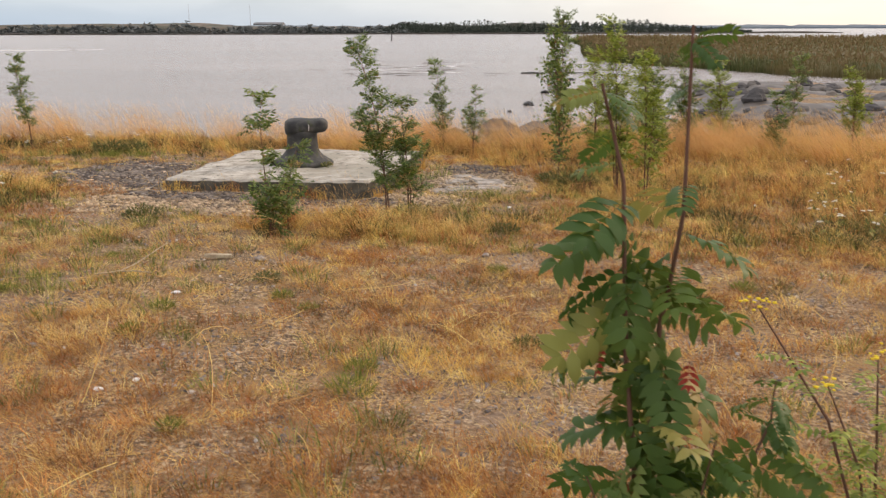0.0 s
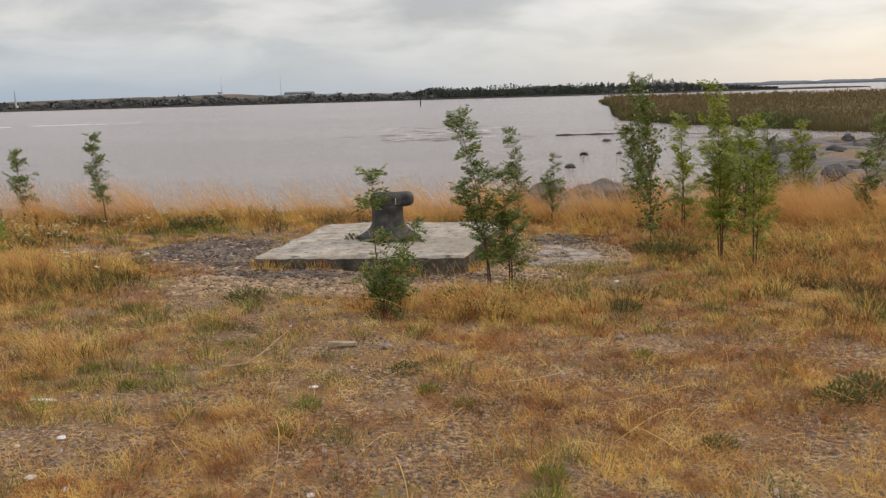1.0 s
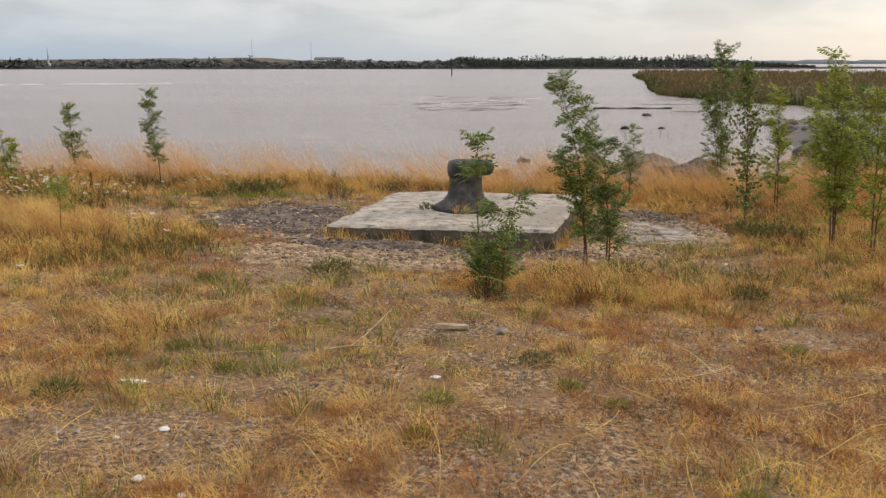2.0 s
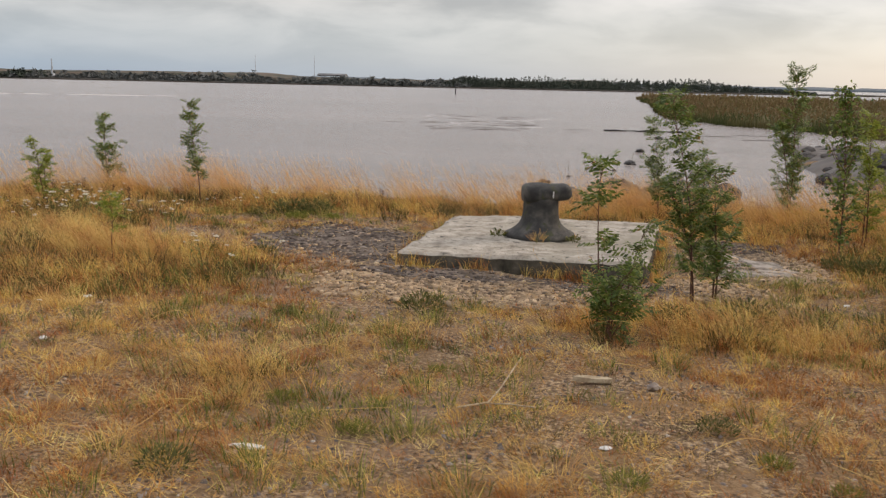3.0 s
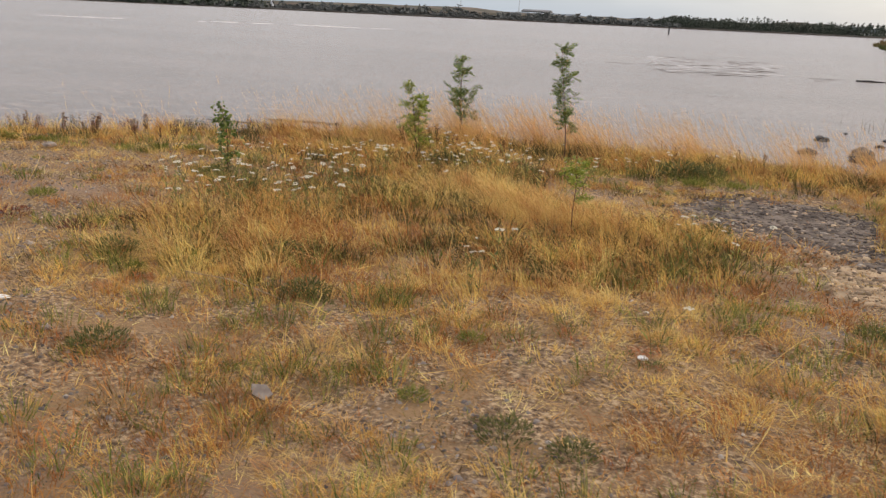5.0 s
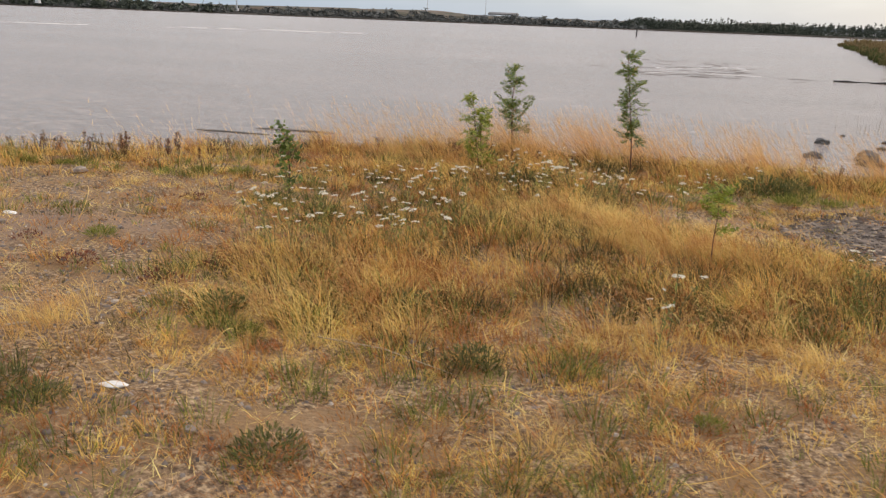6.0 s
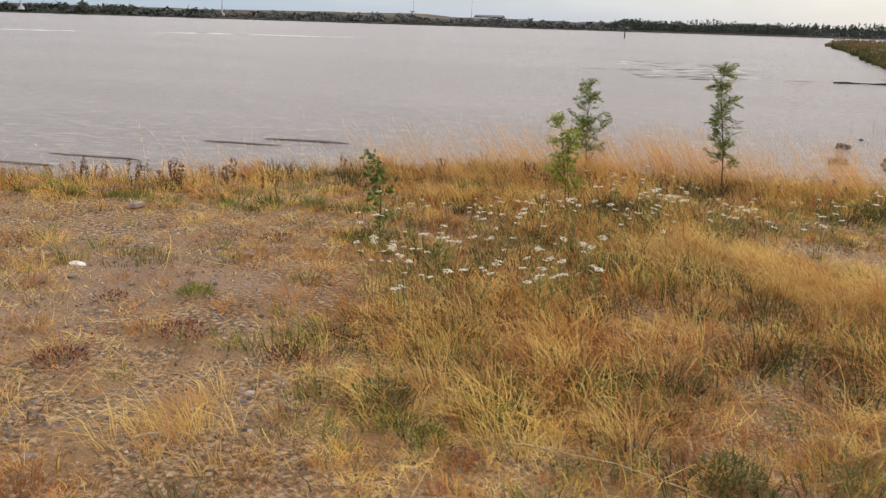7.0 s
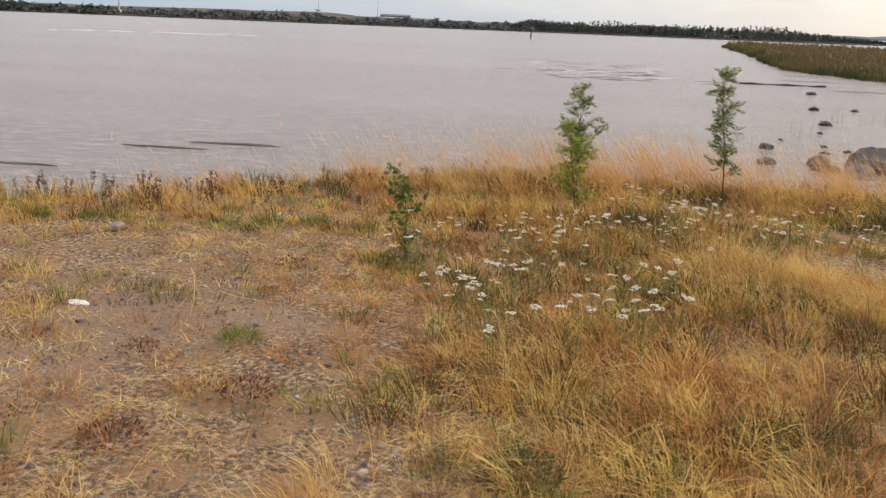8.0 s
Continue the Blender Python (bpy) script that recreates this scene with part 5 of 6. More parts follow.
thing("far_grove", clump_mesh("far_grove", far_row(4, -900, -290, 2.6, 8, (5.0, 8.5), (2.2, 4.2), False, 0.1), 3), HAZY_WOODS, "dark green grove along the far shore", "woods", kind="stuff")
pines = []
for k, off in enumerate((12, 22, 34)):
    for it in far_row(10 + k, -38, 205, 1.1, off, (6.0, 9.0), (1.1, 1.8), True):
        x = it[0]
        fade = float(np.interp(x, [-38, -28, 80, 125, 165, 205], [0.5, 0.9, 1.05, 1.1, 0.65, 0.2]))
        pines.append((*it[:4], it[4] * fade, True))
thing("far_pine_wood", clump_mesh("far_pine_wood", pines, 2), HAZY_WOODS, "dark pine wood on the far headland", "woods", kind="stuff")


def mast(x, y, h, label, wide=0.36, name="radio_mast", category="mast"):
    ob = holder(name, (x, y, WATER_LEVEL + 2), label, category, "far masts")
    vs, qs = [], []
    tube(vs, qs, [Vector((0, 0, 0)), Vector((0, 0, h * 0.5)), Vector((0, 0, h))], [wide, wide * 0.6, wide * 0.3], 6)
    part("shaft", mesh_from("shaft", [tuple(v) for v in vs], qs), METAL, ob)
    bm = bmesh.new()
    bmesh.ops.create_cone(bm, cap_ends=True, segments=8, radius1=wide * 2.2, radius2=wide * 1.8, depth=wide * 2, matrix=Matrix.Translation((0, 0, wide)))
    part("foot", bm, METAL, ob)
    return ob


def far_building(x, y, w, h):
    ob = holder("far_building", (x, y, WATER_LEVEL + 6.0), "long pale grey building on the far fields", "building")
    bm = bmesh.new()
    bmesh.ops.create_cube(bm, size=1, matrix=Matrix.Translation((0, 0, h / 2)) @ Matrix.Diagonal((w, 12, h, 1)))
    bmesh.ops.bevel(bm, geom=bm.edges[:], offset=0.15, segments=1)
    part("wall", bm, WALLS, ob)
    bm = bmesh.new()
    v = [bm.verts.new(p) for p in ((-w / 2, -6.5, h), (w / 2, -6.5, h), (w / 2, 6.5, h), (-w / 2, 6.5, h), (-w / 2, 0, h + 1.2), (w / 2, 0, h + 1.2))]
    for f in ((0, 1, 5, 4), (2, 3, 4, 5), (0, 4, 3), (1, 2, 5), (0, 3, 2, 1)):
        bm.faces.new([v[i] for i in f])
    part("roof", bm, WALLS, ob)
    return ob


mast(-188, 665, 19, "thin grey lattice mast far across the water")
mast(-143, 665, 19, "thin grey lattice mast far across the water")
far_building(-134, 690, 22, 0.9)
mast(-392, 490, 13, "tall thin dark chimney far across the water", 0.9, "chimney", "chimney")
mast(-292, 560, 11, "tall thin dark chimney far across the water", 0.8, "chimney", "chimney")


def buoy():
    x, y = -16.2, 275
    ob = holder("channel_marker", (x, y, WATER_LEVEL - 0.3), "dark slender spar buoy standing in the water", "buoy")
    vs, qs = [], []
    tube(vs, qs, [Vector((0, 0, 0)), Vector((0.02, 0, 1.4)), Vector((0.05, 0, 2.1))], [0.22, 0.2, 0.12], 8)
    part("spar", mesh_from("spar", [tuple(v) for v in vs], qs), DARK, ob)
    bm = bmesh.new()
    bmesh.ops.create_cone(bm, cap_ends=True, segments=10, radius1=0.28, radius2=0.05, depth=0.5, matrix=Matrix.Translation((0.05, 0, 2.25)))
    part("topmark", bm, DARK, ob)


buoy()


# ---- the reed bed ----
REED_EDGE = [(36, 252), (27, 170), (19, 120), (17.5, 104), (19.5, 93), (24.0, 82), (27.0, 70), (36, 60), (60, 51), (120, 46)]


def reed_limit(y):
    """The x at which the reed bed begins."""
    ys = [p[1] for p in REED_EDGE[::-1]]
    xs = [p[0] for p in REED_EDGE[::-1]]
    return np.interp(y, ys, xs)


def reed_bed():
    r = np.random.default_rng(12)
    n = 100000
    y = 46 + 207 * r.random(n) ** 1.7
    edge = reed_limit(y) + 1.6 * (patchy(y, y * 0, 0.25, 71) - 0.5) * 2
    x = edge + (210 - edge) * r.random(n) ** 2.2
    h = (1.05 + 0.75 * patchy(x, y, 0.08, 81)) * r.uniform(0.75, 1.1, n) * np.clip(0.55 + (x - edge) / 4, 0.55, 1)
    roots = np.stack([x, y, np.full(n, WATER_LEVEL - 0.05)], -1)
    w = r.uniform(0.022, 0.045, n) * np.clip(y / 60, 0.8, 2.6)
    v, q, t = blades(roots, h, w, r.uniform(0.05, 0.4, n), r.normal(2.9, 0.7, n), 2)
    thing("reed_bed", mesh_from("reed_bed", v, q, t), REED, "wide bed of green and brownish reeds along the bay", "reeds", kind="stuff")
    pick = r.random(n) < 0.4 * np.clip((x - edge) / 5, 0.05, 1)
    c = roots[pick] + np.stack([np.zeros(pick.sum()), np.zeros(pick.sum()), h[pick] * 0.95], -1)
    s = (0.03 + 0.0008 * c[:, 1])[:, None, None]
    v = c[:, None, :] + r.normal(0, 1, (len(c), 3, 3)) * s * np.array([1.0, 1.0, 1.9])
    thing("reed_plumes", mesh_from("reed_plumes", v.reshape(-1, 3), None, np.arange(len(c) * 3).reshape(-1, 3)), REED_HEAD, "brown flowering plumes of the reeds", "reeds", kind="stuff")
    xs = np.linspace(0, 1, 30)
    ys = np.linspace(47, 253, 60)
    X = np.array([[float(reed_limit(yy)) + 1.2 + (260 - float(reed_limit(yy))) * u ** 2 for u in xs] for yy in ys])
    Y = np.repeat(ys[:, None], 30, 1)
    Z = WATER_LEVEL + 0.25 + 0.6 * np.clip((X - X[:, :1]) / 6, 0, 1) + 0.4 * (patchy(X, Y, 0.1, 91) - 0.5)
    Z[:, 0] = WATER_LEVEL - 0.3
    i = (np.arange(59)[:, None] * 30 + np.arange(29)[None, :]).ravel()
    thing("reed_marsh_bed", mesh_from("reed_marsh_bed", np.stack([X, Y, Z], -1), np.stack([i, i + 1, i + 31, i + 30], -1), smooth=True), MUD_REED, "matted marsh ground under the reeds", "marsh", kind="structure")
    # sparse stalks standing in open water
    for k, (cx, cy, nn, sp) in enumerate(((12.1, 65.5, 60, 1.5), (6.3, 45, 34, 0.8), (1.9, 38.8, 16, 0.5))):
        p = np.stack([r.normal(cx, sp, nn), r.normal(cy, 0.5, nn), np.full(nn, WATER_LEVEL - 0.05)], -1)
        v, q, t = blades(p, r.uniform(0.4, 0.8, nn), r.uniform(0.008, 0.014, nn), r.uniform(0, 0.25, nn), r.uniform(0, 6, nn), 2)
        thing("reed_stalks", mesh_from("reed_stalks", v, q, t), REED, "sparse reed stalks standing in shallow water", "reeds", kind="stuff")


MUD_REED = plain_material("reed_litter", (0.07, 0.075, 0.03), (0.15, 0.11, 0.055), 0.12, 0.95)
reed_bed()


# ---- mud banks, foam and stones in the water ----
def flat_patch(name, cx, cy, rx, ry, seed, mat, label, category, lift=0.05, turn=0.0):
    r = random.Random(seed)
    n = 40
    rim, top = [], []
    c, s = math.cos(turn), math.sin(turn)
    for k in range(n):
        a = 2 * math.pi * k / n
        q = 0.75 + 0.5 * noise.noise(Vector((math.cos(a) * 2, math.sin(a) * 2, seed * 1.7)))
        u, v = rx * q * math.cos(a), ry * q * math.sin(a)
        rim.append((cx + u * c - v * s, cy + u * s + v * c, WATER_LEVEL - 0.03))
        top.append((cx + 0.8 * (u * c - v * s), cy + 0.8 * (u * s + v * c), WATER_LEVEL + lift * r.uniform(0.5, 1)))
    vs = rim + top + [(cx, cy, WATER_LEVEL + lift)]
    qs = [(k, (k + 1) % n, n + (k + 1) % n, n + k) for k in range(n)]
    ts = [(n + k, n + (k + 1) % n, 2 * n) for k in range(n)]
    return thing(name, mesh_from(name, vs, qs, ts), mat, label, category, kind="structure")


for k in range(54):   # the shoal in mid-water: broken strips of wet mud
    r = random.Random(300 + k)
    flat_patch("mud_bank", r.gauss(-4, 3.2), 71 + 31 * r.random() ** 1.3, r.uniform(0.3, 1.7), r.uniform(0.12, 0.5), k, MUD, "thin strip of wet mud showing above the water", "mud", 0.02, r.uniform(-0.15, 0.2))
for k in range(22):   # paler flecks where small waves break on the shoal
    r = random.Random(400 + k)
    flat_patch("foam_streak", r.uniform(-10, 3), 74 + 26 * r.random(), r.uniform(0.4, 1.8), r.uniform(0.15, 0.5), 100 + k, FOAM, "pale fleck of breaking ripple on the shoal", "foam", 0.012, r.uniform(-0.1, 0.2))
for cx, cy, rx, ry, sd in ((-18.2, 27.0, 1.6, 0.15, 50), (-16.6, 28.3, 1.8, 0.26, 51), (-20.5, 23.2, 1.6, 0.14, 52), (-21.5, 21.6, 1.5, 0.15, 53), (13.5, 82, 3.6, 0.5, 54), (15.5, 92, 3.0, 0.5, 55), (18.5, 72, 3.0, 0.6, 56), (22, 62, 3.0, 0.5, 57), (13.8, 70, 2.4, 0.3, 58), (17, 66, 2.6, 0.4, 59)):
    flat_patch("mud_bank", cx, cy, rx, ry, sd, MUD, "thin strip of wet mud showing above the water", "mud", 0.03)
for k in range(34):   # broken white crests far out
    r = random.Random(600 + k)
    if k % 2:
        cx, cy, tn = -92 + 30 * r.random(), 0, 0.4
        cy = 148 + 0.42 * (cx + 92) + r.gauss(0, 2.5)
    else:
        cx, cy, tn = -135 + 32 * r.random(), 0, 0.6
        cy = 108 + 0.85 * (cx + 135) + r.gauss(0, 2.0)
    flat_patch("foam_streak", cx, cy, r.uniform(1.2, 4.5), r.uniform(0.8, 2.6), 200 + k, FOAM, "white streak of breaking wave far out", "foam", 0.03, tn)


def rock_mesh(name, rx, ry, rz, seed, sub=3):
    bm = bmesh.new()
    bmesh.ops.create_icosphere(bm, subdivisions=sub, radius=1)
    off = Vector((seed * 3.1, seed * 1.7, 0))
    for v in bm.verts:
        p = v.co.copy()
        k = 1 + 0.35 * noise.noise(p * 1.1 + off) + 0.14 * noise.noise(p * 2.7 + off) + 0.05 * noise.noise(p * 6 + off)
        flat = Vector((round(p.x * 1.6) / 1.6, round(p.y * 1.6) / 1.6, round(p.z * 1.6) / 1.6))
        p = p.lerp(flat, 0.22) * k
        v.co = (p.x * rx, p.y * ry, p.z * rz)
    me = bpy.data.meshes.new(name)
    bm.to_mesh(me)
    bm.free()
    return me


def rock(name, x, y, z, rx, ry, rz, seed, mat, label):
    ob = thing(name, rock_mesh(name, rx, ry, rz, seed, 3), mat, label, "boulder" if name == "boulder" else "stone", "shore stones")
    ob.location, ob.rotation_euler = (x, y, z), (0, 0, seed * 1.3)
    return ob


# stones standing in the shallows, and a long driftwood log
for k, (x, y, s) in enumerate(((5.9, 51.8, 0.32), (4.2, 43.6, 0.32), (9.2, 64.7, 0.34), (-0.3, 34.3, 0.28), (1.4, 33.6, 0.14), (2.3, 34.3, 0.16), (3.0, 40, 0.12), (1.9, 35.5, 0.13), (0.8, 37, 0.1), (8.0, 52, 0.2))):
    rock("stone", x, y, WATER_LEVEL + s * 0.1, s * 1.05, s * 0.8, s * 0.5, 20 + k, WET_STONE, "dark wet stone standing in shallow water")
lv_, lq_ = [], []
tube(lv_, lq_, [Vector((x, 0.05 * math.sin(x * 3), 0.02 * math.sin(x * 5))) for x in np.linspace(-3.2, 3.2, 14)], [0.06 + 0.03 * math.sin(k * 1.1) for k in range(14)], 7)
log = thing("driftwood_log", mesh_from("driftwood_log", [tuple(v) for v in lv_], lq_), WET_STONE, "long dark driftwood log lying in the shallows", "log")
log.location = (9.6, 74.3, WATER_LEVEL + 0.05)

# the grey muddy flat between the meadow and the reeds
def mud_top(x, y):
    k = np.clip((x - (5.3 + 0.2 * (y - 15))) / 2.0, 0, 1) * (y > crest(x) + 1.2) + 0.25 * (patchy(x, y, 0.5, 421) - 0.5)
    return land(x, y) + np.where(k > 0.4, 0.02 + 0.03 * (patchy(x, y, 1.2, 431) - 0.5), -0.06)


thing("mud_flat", grid_mesh("mud_flat", np.arange(5, 46, 0.35), np.arange(16, 72, 0.35), mud_top), MUD, "grey wet mud flat between shore stones and reeds", "mud", kind="structure")

# boulders along the shore
r_ = random.Random(77)
for k in range(95):
    x = r_.uniform(4.6, 15.5)
    y = float(crest(x)) + 0.9 + 7.0 * r_.random() ** 1.1
    s = r_.uniform(0.16, 0.48)
    rock("boulder", x, y, max(ground_at(x, y), WATER_LEVEL) + s * 0.15, s * r_.uniform(1, 1.5), s * r_.uniform(0.8, 1.2), s * r_.uniform(0.55, 0.8), k, BOULDER, "grey angular boulder on the stony shore")
for k in range(130):   # the stony flat beside the inlet
    y = 17.5 + 42 * r_.random() ** 1.1
    x = 6.0 + 0.22 * (y - 15) + (8 + 0.4 * (y - 15)) * r_.random() ** 1.3
    s = r_.uniform(0.16, 0.48)
    rock("boulder", x, y, max(ground_at(x, y), WATER_LEVEL) + s * 0.12, s * r_.uniform(1, 1.5), s * r_.uniform(0.8, 1.2), s * r_.uniform(0.5, 0.8), 300 + k, BOULDER, "grey angular boulder on the stony shore")
for k, (x, y, s) in enumerate(((-1.1, 30.6, 0.26), (1.9, 30.5, 0.9), (3.0, 29.5, 0.8), (1.0, 29.0, 0.5), (3.9, 31.0, 0.8), (0.4, 30.8, 0.4), (2.6, 28.2, 0.6), (4.8, 29.2, 0.7), (5.6, 31.5, 0.6), (0.3, 29.6, 0.3))):
    rock("boulder", x, y, WATER_LEVEL + s * 0.02, s * 1.15, s * 0.9, s * 0.68, 160 + k, BOULDER, "grey angular boulder on the stony shore")


# ---- herbs ----
def disc_dome(bm, at, rad, tilt, r, n=9):
    """A flat-topped head of many tiny florets."""
    turn = Euler((tilt[0], tilt[1], 0)).to_matrix()
    for k in range(n * 3):
        a, q = r.uniform(0, 6.28), rad * math.sqrt(r.random())
        p = Vector((q * math.cos(a), q * math.sin(a), 0.12 * rad * (1 - (q / rad) ** 2) + r.uniform(-0.003, 0.003)))
        c = at + turn @ p
        s = rad * r.uniform(0.16, 0.26)
        top = bm.verts.new(c + turn @ Vector((0, 0, s * 0.5)))
        ring = [bm.verts.new(c + turn @ Vector((s * math.cos(b), s * math.sin(b), -s * 0.2))) for b in (0, 1.26, 2.51, 3.77, 5.03)]
        for i in range(5):
            bm.faces.new((top, ring[i], ring[(i + 1) % 5]))


def yarrow(seed):
    r = random.Random(seed)
    ob = holder("yarrow", (0, 0, 0), "white flat-headed yarrow in flower among dry grass", "flower", "white yarrows")
    sv, sq, lv, lt = [], [], [], []
    for k in range(r.choice((1, 2, 3))):
        a, h = r.uniform(0, 6.28), r.uniform(0.24, 0.40)
        tip = Vector((0.10 * math.cos(a) - 0.03, 0.10 * math.sin(a), h))
        path = [Vector((0.01 * math.cos(a), 0.01 * math.sin(a), -0.03)), Vector((0.03 * math.cos(a), 0.03 * math.sin(a), h * 0.5)), tip]
        tube(sv, sq, path, [0.0025, 0.002, 0.0015], 4)
        bm = bmesh.new()
        disc_dome(bm, tip, r.uniform(0.013, 0.027), (r.uniform(-0.3, 0.3), r.uniform(-0.3, 0.3)), r)
        part("flower_head", bm, PETAL, ob, "white flower head")
        for j in range(9):
            f = r.uniform(0.05, 0.8)
            p = path[0].lerp(tip, f)
            b = r.uniform(0, 6.28)
            leaflet(lv, lt, p, Vector((math.cos(b), math.sin(b), 0.5)).normalized(), Vector((0, 0, 1)), r.uniform(0.04, 0.09), 0.012)
    part("stem", mesh_from("stem", [tuple(v) for v in sv], sq), HERB_STEM, ob)
    part("leaves", mesh_from("leaves", [tuple(v) for v in lv], None, lt), GREEN, ob)
    return ob


def spread(makers, spots, r, tilt=0.12):
    """Copies of a few built plants at many places; the built ones take the first places."""
    for k, (x, y, s) in enumerate(spots):
        m = pose(x, y, ground_at(x, y), math.degrees(r.uniform(-tilt, tilt)), math.degrees(r.uniform(-tilt, tilt)), r.uniform(0, 360))
        if k < len(makers):
            makers[k].matrix_basis = m @ Matrix.Scale(s, 4)
        else:
            made = copy_thing(makers[k % len(makers)], m)
            made.matrix_basis = m @ Matrix.Scale(s, 4)


r5 = random.Random(55)
spots = []
for cx, cy, rx, ry, n in ((-7.5, 7.6, 0.6, 0.4, 26), (-8.1, 8.95, 0.35, 0.3, 9), (-7.35, 9.6, 0.42, 0.42, 26), (-6.85, 8.2, 0.35, 0.35, 12), (-6.2, 9.95, 0.6, 0.5, 36), (-6.5, 10.9, 0.6, 0.4, 14), (-7.55, 8.2, 0.4, 0.35, 12), (-5.6, 10.0, 0.4, 0.35, 8), (-5.36, 6.5, 0.05, 0.5, 3), (-4.4, 6.9, 0.1, 1.0, 2), (-5.0, 10.9, 0.5, 0.4, 6), (-4.2, 8.2, 0.5, 0.4, 6), (3.1, 6.8, 0.9, 0.6, 16), (4.2, 8.4, 0.8, 0.8, 8), (-4.6, 11.6, 1.0, 0.4, 6)):
    for _ in range(n):
        a, q = r5.uniform(0, 6.28), math.sqrt(r5.random())
        spots.append((cx + rx * q * math.cos(a), cy + ry * q * math.sin(a), r5.uniform(0.75, 1.1)))
spread([yarrow(k) for k in range(6)], spots, r5)


def dock(seed):
    """A withered dock with a dark brown seed spike."""
    r = random.Random(seed)
    ob = holder("dock_plant", (0, 0, 0), "withered dock with dark brown seed spikes", "weed", "withered docks")
    for k in range(r.choice((2, 3))):
        sv, sq, hv, ht = [], [], [], []
        a, h = r.uniform(0, 6.28), r.uniform(0.22, 0.36)
        base, tip = Vector((0.02 * math.cos(a), 0.02 * math.sin(a), -0.03)), Vector((0.09 * math.cos(a) - 0.03, 0.07 * math.sin(a), h))
        tube(sv, sq, [base, base.lerp(tip, 0.5), tip], [0.003, 0.0025, 0.0015], 4)
        for j in range(46):
            f = r.uniform(0.4, 1.02)
            p = base.lerp(tip, f) + Vector((r.gauss(0, 0.008), r.gauss(0, 0.008), 0))
            al = Vector((r.gauss(0, 1), r.gauss(0, 1), r.gauss(0.4, 0.7))).normalized()
            nr = al.cross(Vector((r.gauss(0, 1), r.gauss(0, 1), r.gauss(0, 1)))).normalized()
            leaflet(hv, ht, p, al, nr, r.uniform(0.014, 0.03), 0.014)
        part("stem", mesh_from("stem", [tuple(v) for v in sv], sq), HERB_STEM, ob)
        part("seed_spike", mesh_from("seed_spike", [tuple(v) for v in hv], None, ht), DOCK, ob, "dark brown seed spike")
    return ob


spots = []
for cx, cy, rx, ry, n in ((-8.3, 12.6, 0.9, 0.5, 12), (-7.2, 11.9, 1.0, 0.4, 11), (-10.9, 10.4, 1.4, 0.35, 34), (-9.6, 11.8, 0.6, 0.3, 6), (-3.6, 12.9, 1.8, 0.4, 8), (1.4, 9.2, 0.3, 0.3, 3)):
    for _ in range(n):
        spots.append((cx + rx * r5.uniform(-1, 1), cy + ry * r5.uniform(-1, 1), r5.uniform(0.45, 0.8)))
spread([dock(k) for k in range(5)], spots, r5)


def leafy_clump(seed, rad, h, mat, label, name, leaf=0.05, n=150, slim=0.3):
    """A low clump of leaves on short stalks."""
    r = random.Random(seed)
    ob = holder(name, (0, 0, 0), label, "plant", "low clumps")
    lv, lt, sv, sq = [], [], [], []
    for k in range(n):
        a, q = r.uniform(0, 6.28), math.sqrt(r.random())
        p = Vector((rad * q * math.cos(a), rad * q * math.sin(a), h * (1 - 0.6 * q * q) * r.uniform(0.1, 1.0)))
        al = Vector((math.cos(a) * q + r.gauss(0, 0.4), math.sin(a) * q + r.gauss(0, 0.4), r.uniform(0.3, 1.4))).normalized()
        nr = al.cross(Vector((r.gauss(0, 1), r.gauss(0, 1), 0.2))).normalized()
        l = leaf * r.uniform(0.6, 1.3)
        leaflet(lv, lt, p, al, nr, l, l * slim)
    for k in range(3):
        sv, sq = [], []
        a, q = r.uniform(0, 6.28), r.random()
        tube(sv, sq, [Vector((0, 0, -0.02)), Vector((rad * 0.4 * q * math.cos(a), rad * 0.4 * q * math.sin(a), h * 0.4)), Vector((rad * 0.8 * q * math.cos(a), rad * 0.8 * q * math.sin(a), h * 0.8))], [0.003, 0.0025, 0.001], 4)
        part("stem", mesh_from("stem", [tuple(v) for v in sv], sq), HERB_STEM, ob)
    part("leaves", mesh_from("leaves", [tuple(v) for v in lv], None, lt), mat, ob)
    return ob


FRESH = island_material("fresh_green_grass", [(0.0, (0.10, 0.135, 0.025)), (0.5, (0.19, 0.22, 0.04)), (1.0, (0.34, 0.31, 0.08))], translucent=0.35)
DUSK = island_material("dark_green_herb", [(0.0, (0.07, 0.085, 0.03)), (0.5, (0.13, 0.14, 0.045)), (1.0, (0.24, 0.20, 0.08))], translucent=0.25)
tuft_a = [leafy_clump(200 + k, 0.10, 0.05, FRESH, "bright green tuft of short grass in dry meadow", "grass_tuft", 0.07, 260, 0.06) for k in range(3)]
spread(tuft_a, [(-0.35, 3.5, 0.86), (-3.0, 5.43, 0.59), (-2.58, 5.03, 0.66), (-1.49, 4.57, 0.59), (-0.88, 4.84, 0.53), (-1.55, 4.21, 0.53), (-5.25, 5.22, 0.53), (-8.76, 7.36, 0.79), (-11.1, 9.65, 0.79), (-9.45, 9.8, 0.79), (-10.7, 9.6, 0.66), (-5.2, 5.9, 0.53), (-0.7, 4.6, 0.46),
                (-9.1, 9.9, 0.92), (-4.38, 7.7, 0.66), (0.4, 5.6, 0.59), (-0.33, 3.75, 0.66), (1.9, 5.2, 0.66), (-7.2, 6.25, 0.53), (-1.0, 3.1, 0.46), (-2.3, 6.0, 0.40), (-4.3, 11.3, 1.06), (-3.9, 11.4, 0.86)], r5, 0.05)
